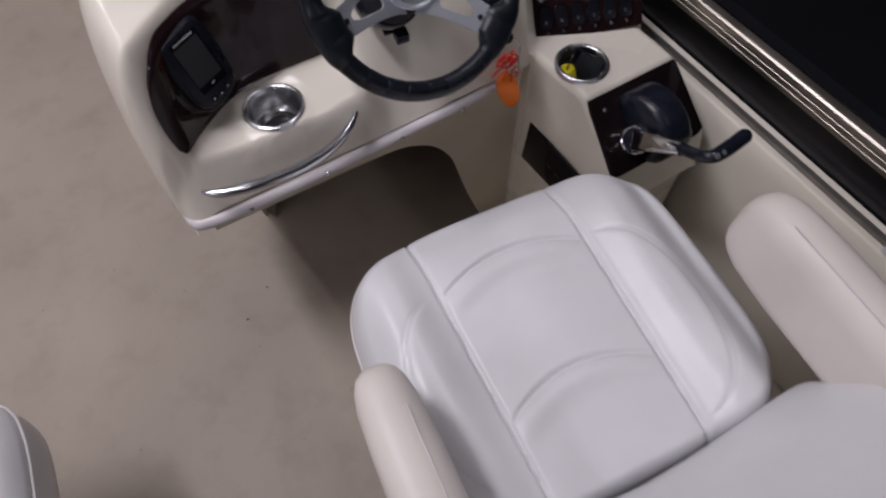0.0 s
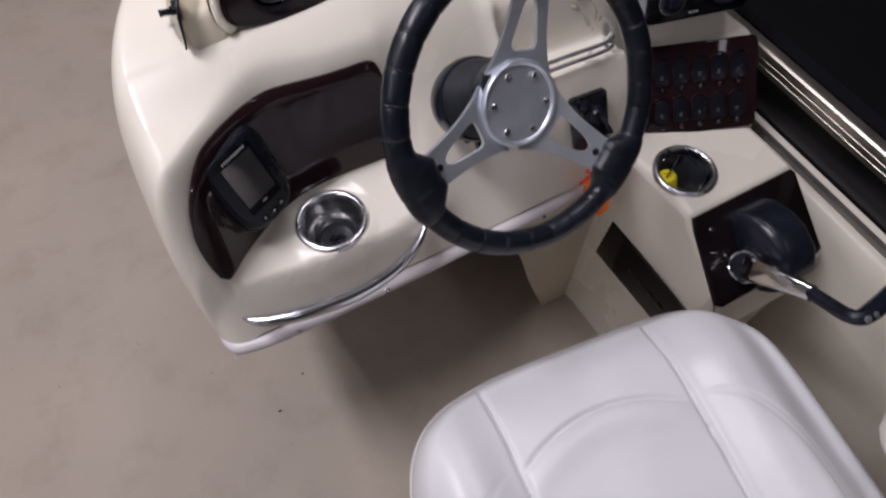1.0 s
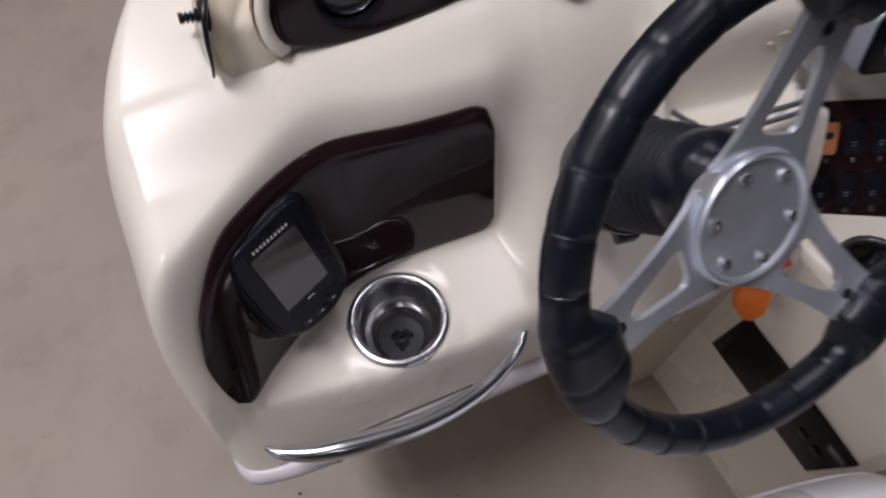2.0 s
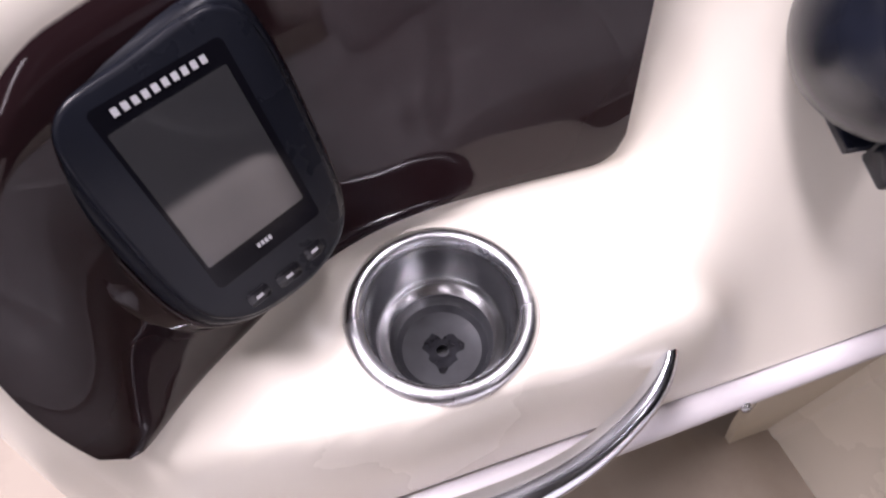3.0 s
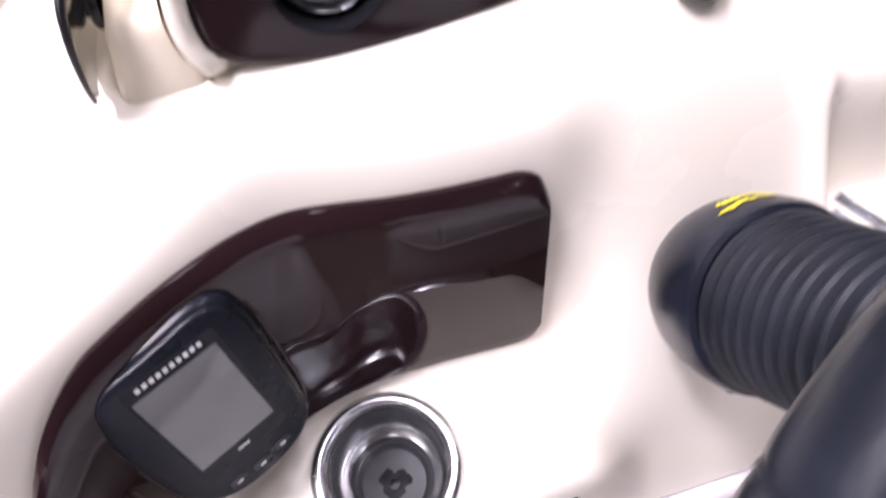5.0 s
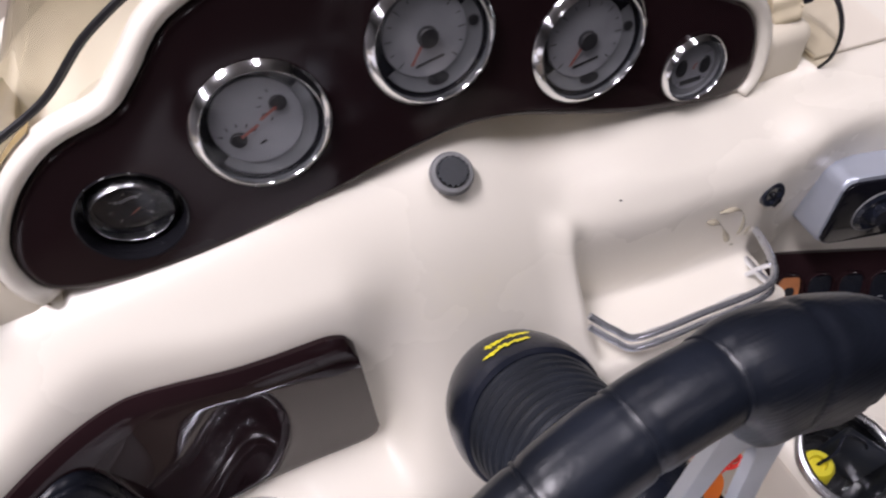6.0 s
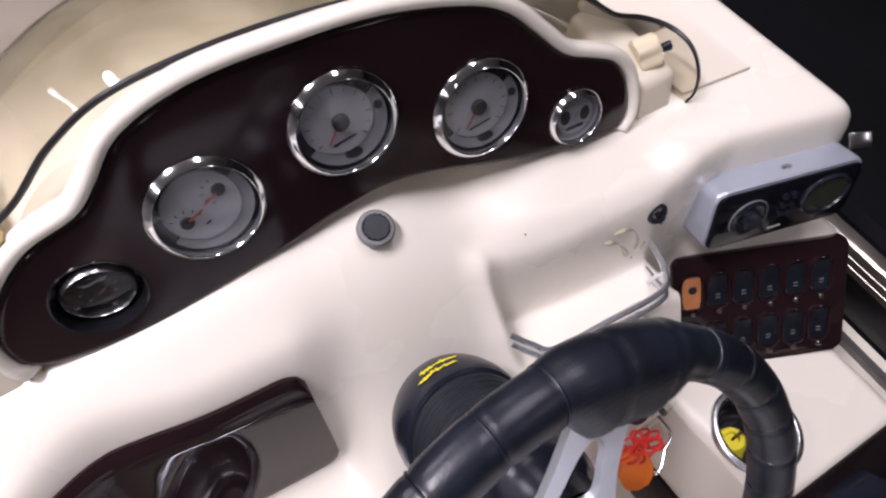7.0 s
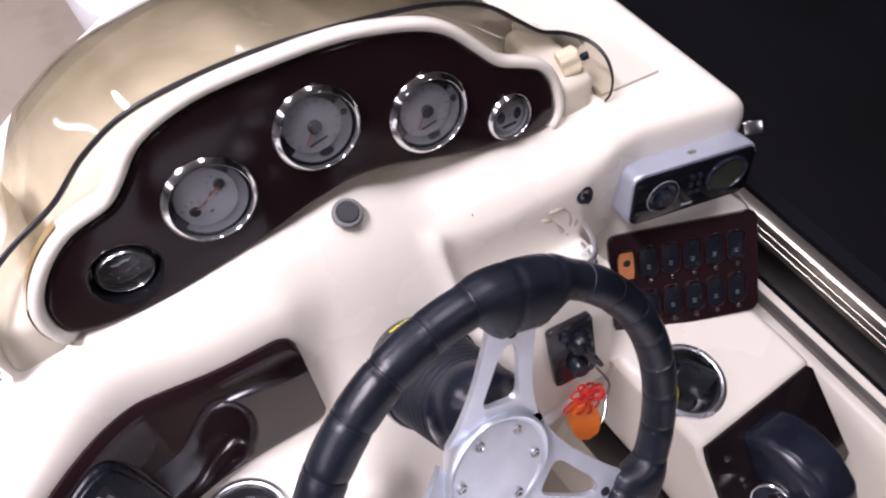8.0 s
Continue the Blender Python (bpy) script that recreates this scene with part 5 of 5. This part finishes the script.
puck(bm, soft_shape, FF, ((0, -0.022), (0, -0.0085), (-0.0007, -0.0050), (-0.0022, -0.0022), (-0.0045, -0.0006), (-0.0072, 0)))
part("case", bm, FINDER_BLACK, finder)
bm = bmesh.new()
inner_shape = [(x * 0.90, y * 0.93) for x, y in soft_shape]
puck(bm, inner_shape, FF, ((0, -0.001), (-0.0003, 0.0014), (-0.0012, 0.0025), (-0.0026, 0.0030)))
bm2 = bmesh.new()
loops = [[FF @ Vector((x * s, y * s, z)) for x, y in soft_shape] for s, z in ((0.985, -0.013), (1.015, -0.0100), (1.045, -0.0105), (1.07, -0.0135))]
for loop in loops[2:]:
    for v in loop:
        v.z = min(v.z, 0.8850)
landing = []
for x, y in soft_shape:
    q = FF @ Vector((x * 1.14, y * 1.12, -0.03))
    q.z = max(0.702, min(0.882, q.z))
    q.x = max(q.x, 0.070 + 0.034 * float(sstep(0.76, 0.86, q.z)))
    w = (q.z - 0.695) / 0.188
    foot, head = float(fascia_foot(q.x)), float(fascia_head(q.x))
    q.y = foot + (head - foot) * w - 0.007
    landing.append(q)
loops.append([a.lerp(b, 0.45) + Vector((0, -0.004, 0.003)) * float(1 - sstep(0.86, 0.88, a.z)) for a, b in zip(loops[-1], landing)])
loops.append(landing)
sheet(bm2, loops, True)
part("collar", bm2, BURGUNDY, finder, "burgundy mounting collar", crease=120)
front = part("bezel", bm, FINDER_BLACK, finder)
bm = bmesh.new()
plate(bm, rounded(0.059, 0.093, 0.003), FF @ Matrix.Translation((0.001, -0.0005, 0.002)), 0.0012)
part("window", bm, FINDER_GLASS, finder, "dark glossy window")
bm = bmesh.new()
plate(bm, rounded(0.0532, 0.0700, 0.001), FF @ Matrix.Translation((0, 0.0006, 0.0030)), 0.0006)
part("display", bm, LCD, finder, "grey display")
for k in range(10):
    bm = bmesh.new()
    bar(bm, FF, -0.0192 + 0.0043 * k, 0.0414, 0.0026, 0.0034, 0.0036)
    part("maker_mark", bm, WHITE_MARK, finder, "white plain bar", smooth=False)
bm = bmesh.new()
for k in range(4):
    bar(bm, FF, -0.0030 + 0.0021 * k, -0.0403, 0.0015, 0.0024, 0.0036)
part("model_mark", bm, WHITE_MARK, finder, "white mark as plain bars", smooth=False)
for x, y, w in ((-0.016, -0.0625, 0.012), (0.001, -0.0640, 0.014), (0.018, -0.0615, 0.011)):
    bm = bmesh.new()
    plate(bm, rounded(w, 0.0085, 0.002), FF @ Matrix.Translation((x, y, 0.0005)), 0.0030, 0.0008)
    bt = part("button", bm, BLACK_GLOSS, finder)
    bm = bmesh.new()
    bar(bm, FF, x, y, 0.004, 0.0018, 0.0040)
    part("icon", bm, WHITE_MARK, bt, smooth=False)
bm = bmesh.new()
box(bm, FF @ pose(0, -0.050, -0.030), 0.05, 0.03, 0.03, 0.006)
box(bm, FF @ pose(0, -0.070, -0.036), 0.06, 0.02, 0.05, 0.006)
part("bracket", bm, BLACK_PLASTIC, finder)


# ---- boat side: cream panel, channel and guard rail ----
bm = bmesh.new()
rows = [[Vector((x, y, z)) for y in np.linspace(-3.1, 0.6, 30)] for x, z in ((1.150, 0.0), (1.060, 0.0), (1.048, 0.012), (1.058, 0.20), (1.072, 0.38), (1.084, 0.47), (1.093, 0.502), (1.098, 0.508), (1.150, 0.510))]
sheet(bm, rows)
tagged(part("trim_side_panel", bm, SIDE_VINYL, crease=60), "cream vinyl inner side panel of the boat", "panel", kind="structure")
bm = bmesh.new()
box(bm, pose(1.1195, -1.2, 0.512), 0.018, 3.8, 0.010, 0.002)
box(bm, pose(1.1125, -1.2, 0.518), 0.0035, 3.8, 0.006, 0.001)
tagged(part("trim_channel", bm, GREY_STRIP), "grey metal channel along the boat side", "trim", kind="structure")
guard = thing("guard_rail", (1.12, -1.2, 0.0), "champagne aluminium guard rail with ribbed side", "rail")
bm = bmesh.new()
section = [(1.098, 0.640), (1.098, 0.6505), (1.0992, 0.6515), (1.098, 0.6525), (1.098, 0.6635), (1.0992, 0.6645), (1.098, 0.6655), (1.0983, 0.674), (1.0995, 0.6785), (1.1030, 0.6815), (1.108, 0.6825), (1.121, 0.683), (1.123, 0.680), (1.123, 0.640)]
rows = [[Vector((x, y, z)) for x, z in section] for y in (-3.1, 0.9)]
blob_loft(bm, rows)
part("rail", bm, ALU_WARM, guard, crease=25)
for y in (-2.9, -1.9, -0.9, 0.45):
    bm = bmesh.new()
    box(bm, pose(1.112, y, 0.565), 0.018, 0.03, 0.152, 0.002)
    part("post", bm, ALU_WARM, guard)

# label on the side
sticker = thing("sticker", (1.10, -0.79, 0.493), "white and blue label on the boat side", "label")
bm = bmesh.new()
plate(bm, rounded(0.05, 0.24, 0.004), pose(1.118, -0.82, 0.5145), 0.0008)
part("sheet", bm, WHITE_MARK, sticker)
bm = bmesh.new()
for k in range(3):
    box(bm, pose(1.108 + 0.008 * k, -0.78, 0.5157), 0.004, 0.07, 0.0006)
part("print", bm, BLUE_MARK, sticker, "blue print as plain bars")

# ---- helm chair ----
CH = pose(0.437, -0.488, 0.0, 0, 0, -6.5)


def rrect_row(w, d, z, cx=0.0, cy=0.0, power=4.0, n=48):
    row = []
    for k in range(n):
        a = 2 * math.pi * k / n
        c, s = math.cos(a), math.sin(a)
        row.append(Vector((cx + w / 2 * math.copysign(abs(c) ** (2 / power), c), cy + d / 2 * math.copysign(abs(s) ** (2 / power), s), z)))
    return row


def seat_height(x, y, seams=True):
    """Top of the seat cushion in the chair's own plan: a sunk middle with pillows, and raised side rolls."""
    c = 0.146 - 0.012 * (0.24 - y) / 0.4
    ax = abs(x)
    z = 0.600
    front = sstep(0.10, 0.245, y)
    z -= 0.034 * front ** 2
    roll = sstep(c, c + 0.07, ax) * (1 - sstep(c + 0.07, 0.30, ax) ** 2)
    z += 0.026 * roll * (1 - 0.6 * front)
    z -= 0.016 * sstep(0.20, 0.30, ax) ** 2
    # pillow seams across the middle, bowed forward
    bow = 0.045 * (1 - (x / c) ** 2) if ax < c else 0
    for line in (0.085 + bow, -0.148 + bow):
        d = y - line
        if ax < c and seams:
            fade = 1 - (ax / c) ** 6
            z -= fade * 0.0085 * math.exp(-(d / 0.0042) ** 2) - fade * 0.0062 * math.exp(-((d + 0.024) / 0.022) ** 2)
    z -= 0.0080 * math.exp(-((ax - c) / 0.0042) ** 2)
    # inset line on the side rolls
    if ax > c:
        if abs(y + 0.085) < 0.179:
            d = ax - c - (0.250 - c) * math.sqrt(1 - ((y + 0.085) / 0.18) ** 2)
            fade = sstep(0.0, 0.05, ax - c)
            z -= fade * (0.0019 * math.exp(-(d / 0.0034) ** 2) + 0.0017 * math.exp(-((d - 0.009) / 0.0032) ** 2) - 0.0008 * math.exp(-((d + 0.016) / 0.012) ** 2))
    return float(z)


def seat_plan(u, v):
    """Plan of the cushion over a square from -1 to 1: round front corners, the outboard one fuller."""
    r = max(abs(u), abs(v))
    if r < 1e-9:
        return 0.0, -0.005
    span = math.hypot(u, v)
    c, s = u / span, v / span
    power = 5.0 if v < 0 else 3.4 if u < 0 else 4.2
    reach = r * (abs(c) ** power + abs(s) ** power) ** (-1 / power)
    return (0.303 if u < 0 else 0.340) * reach * c, (0.255 if v > 0 else 0.295) * reach * s - 0.005


chair = thing("helm_chair", (0.440, -0.49, 0.0), "white vinyl helm chair with armrests and pillowed seams", "chair", "helm chairs")
bm = bmesh.new()
N, M = 200, 200
rows = []
for j in range(M + 1):
    row = []
    for i in range(N + 1):
        # squircle plan of the cushion
        u, v = 2 * i / N - 1, 2 * j / M - 1
        x, y = seat_plan(u, v)
        z = seat_height(x, y)
        edge = max(abs(u), abs(v))
        z -= 0.040 * max(0, (edge - 0.91) / 0.09) ** 2
        row.append(CH @ Vector((x, y, z)))
    rows.append(row)
vs = sheet(bm, rows)
border = vs[0][:] + [r[-1] for r in vs[1:]] + vs[-1][-2::-1] + [r[0] for r in vs[-2:0:-1]]
previous = border
centre = CH @ Vector((0, -0.005, 0))
for drop, pinch in ((0.05, 1.0), (0.085, 0.985), (0.10, 0.93)):
    ring = []
    for v in border:
        p = v.co.copy()
        q = centre + (p - centre) * pinch
        ring.append(bm.verts.new((q.x, q.y, p.z * 0.15 + 0.85 * 0.53 - drop)))
    for k in range(len(ring)):
        j = (k + 1) % len(ring)
        bm.faces.new((previous[k], previous[j], ring[j], ring[k]))
    previous = ring
bm.faces.new(previous)
cushion = part("seat", bm, VINYL, chair, "white vinyl pillowed seat cushion", crease=85)


def seat_line(points, name, mat, r):
    bm = bmesh.new()
    tube(bm, [CH @ Vector((x, y, seat_height(x, y, False) + r * 0.2)) for x, y in points], r, 6)
    part(name, bm, mat, cushion)


for s in (-1, 1):
    seat_line([(s * (0.146 - 0.012 * (0.24 - y) / 0.4), y) for y in np.linspace(0.21, -0.235, 40)], "seam", SEAM, 0.0008)
# piping round the front edge
bm = bmesh.new()
pts = []
for k in range(81):
    a = radians(-20 + 220 * k / 80)
    u, v = math.cos(a), math.sin(a)
    s = 1 / max(abs(u), abs(v))
    u, v = u * s, v * s
    x, y = seat_plan(u, v)
    x, y = x * 1.004, y * 1.004
    pts.append(CH @ Vector((x, y, seat_height(x, y) - 0.050)))
tube(bm, pts, 0.0030, 8)
part("piping", bm, PIPING, cushion, "white piping")


def armrest(side):
    bm = bmesh.new()
    rows = []
    for s, wd, ht in ((0.004, 0.020, 0.05), (-0.001, 0.040, 0.085), (-0.012, 0.058, 0.118), (-0.028, 0.071, 0.138), (-0.055, 0.081, 0.152), (-0.11, 0.086, 0.160), (-0.24, 0.088, 0.162), (-0.37, 0.086, 0.158), (-0.41, 0.06, 0.12)):
        row = []
        for x, z in rounded(wd, ht, min(wd, ht) * 0.46, 7):
            lean = 0.10 * side * z
            row.append(CH @ Vector((side * (0.290 if side < 0 else 0.338) + x + lean, s - 0.030, 0.722 + z)))
        rows.append(row)
    blob_loft(bm, rows)
    ob = part("armrest", bm, VINYL_WARM, chair, "cream vinyl padded armrest", crease=70)
    bm = bmesh.new()
    line = [CH @ Vector((side * (0.274 if side < 0 else 0.322), y - 0.030, 0.7975)) for y in np.linspace(-0.075, -0.36, 30)]
    tube(bm, line, 0.0012, 6)
    part("seam", bm, PIPING, ob)


armrest(-1)
armrest(1)
bm = bmesh.new()
rows = []
for z, y, w, d, wing in ((0.555, -0.345, 0.46, 0.06, 0.02), (0.575, -0.355, 0.56, 0.11, 0.04), (0.64, -0.375, 0.62, 0.14, 0.055), (0.74, -0.425, 0.635, 0.15, 0.06), (0.85, -0.490, 0.61, 0.14, 0.055), (0.92, -0.535, 0.55, 0.12, 0.045), (0.95, -0.555, 0.44, 0.07, 0.03)):
    rows.append([CH @ (p + Vector((0, wing * (2 * p.x / w) ** 2 * (1 if p.y > y else 0.4), 0))) for p in rrect_row(w, d, z, 0, y, 3.4)])
blob_loft(bm, rows)
part("backrest", bm, VINYL, chair, "white vinyl backrest", crease=85)
for s in (-1, 1):
    bm = bmesh.new()
    box(bm, CH @ pose(s * 0.290, -0.36, 0.58), 0.012, 0.06, 0.24, 0.003)
    part("arm_bracket", bm, BLACK_PLASTIC, chair)
bm = bmesh.new()
lathe(bm, pose(0.440, -0.51, 0), [(0.16, 0.0), (0.16, 0.012), (0.06, 0.03), (0.038, 0.05), (0.038, 0.38), (0.12, 0.40), (0.14, 0.435)], 40)
part("pedestal", bm, STEEL, chair, "steel pedestal")
second = copy_thing(chair, Matrix.Translation((-0.722, -0.305, 0)))

# ---- bow lounge beyond the console ----
lounge = thing("bow_lounge", (0.75, 1.75, 0.0), "white vinyl bow lounge cushion", "seat")
bm = bmesh.new()
rows = [rrect_row(w, d, z, 0.665, 1.78, 5.0) for z, w, d in ((0.0, 0.59, 0.78), (0.30, 0.63, 0.82), (0.34, 0.67, 0.86), (0.44, 0.68, 0.87), (0.475, 0.65, 0.84), (0.485, 0.53, 0.72))]
blob_loft(bm, rows)
part("cushion", bm, VINYL, lounge)

# ---- grit on the deck ----
rng = random.Random(3)
bm = bmesh.new()
spots = [(-0.031, 0.081, 0.0035), (0.053, 0.144, 0.0028)] + [(rng.uniform(-1.1, 0.6), rng.uniform(-0.8, 0.9), rng.uniform(0.0006, 0.0016)) for _ in range(70)]
for x, y, r in spots:
    bmesh.ops.create_icosphere(bm, subdivisions=1, radius=r, matrix=pose(x, y, r * 0.3) @ Matrix.Diagonal((1.3, 0.9, 0.5, 1)))
bmesh.ops.create_icosphere(bm, subdivisions=1, radius=0.0011, matrix=Matrix.Translation((0.6055, 0.1735, float(deck_height(0.6055, 0.1735)) + 0.0005)))
tagged(part("grit", bm, SPECK), "dark grit specks scattered on deck and console", "grit", kind="stuff")
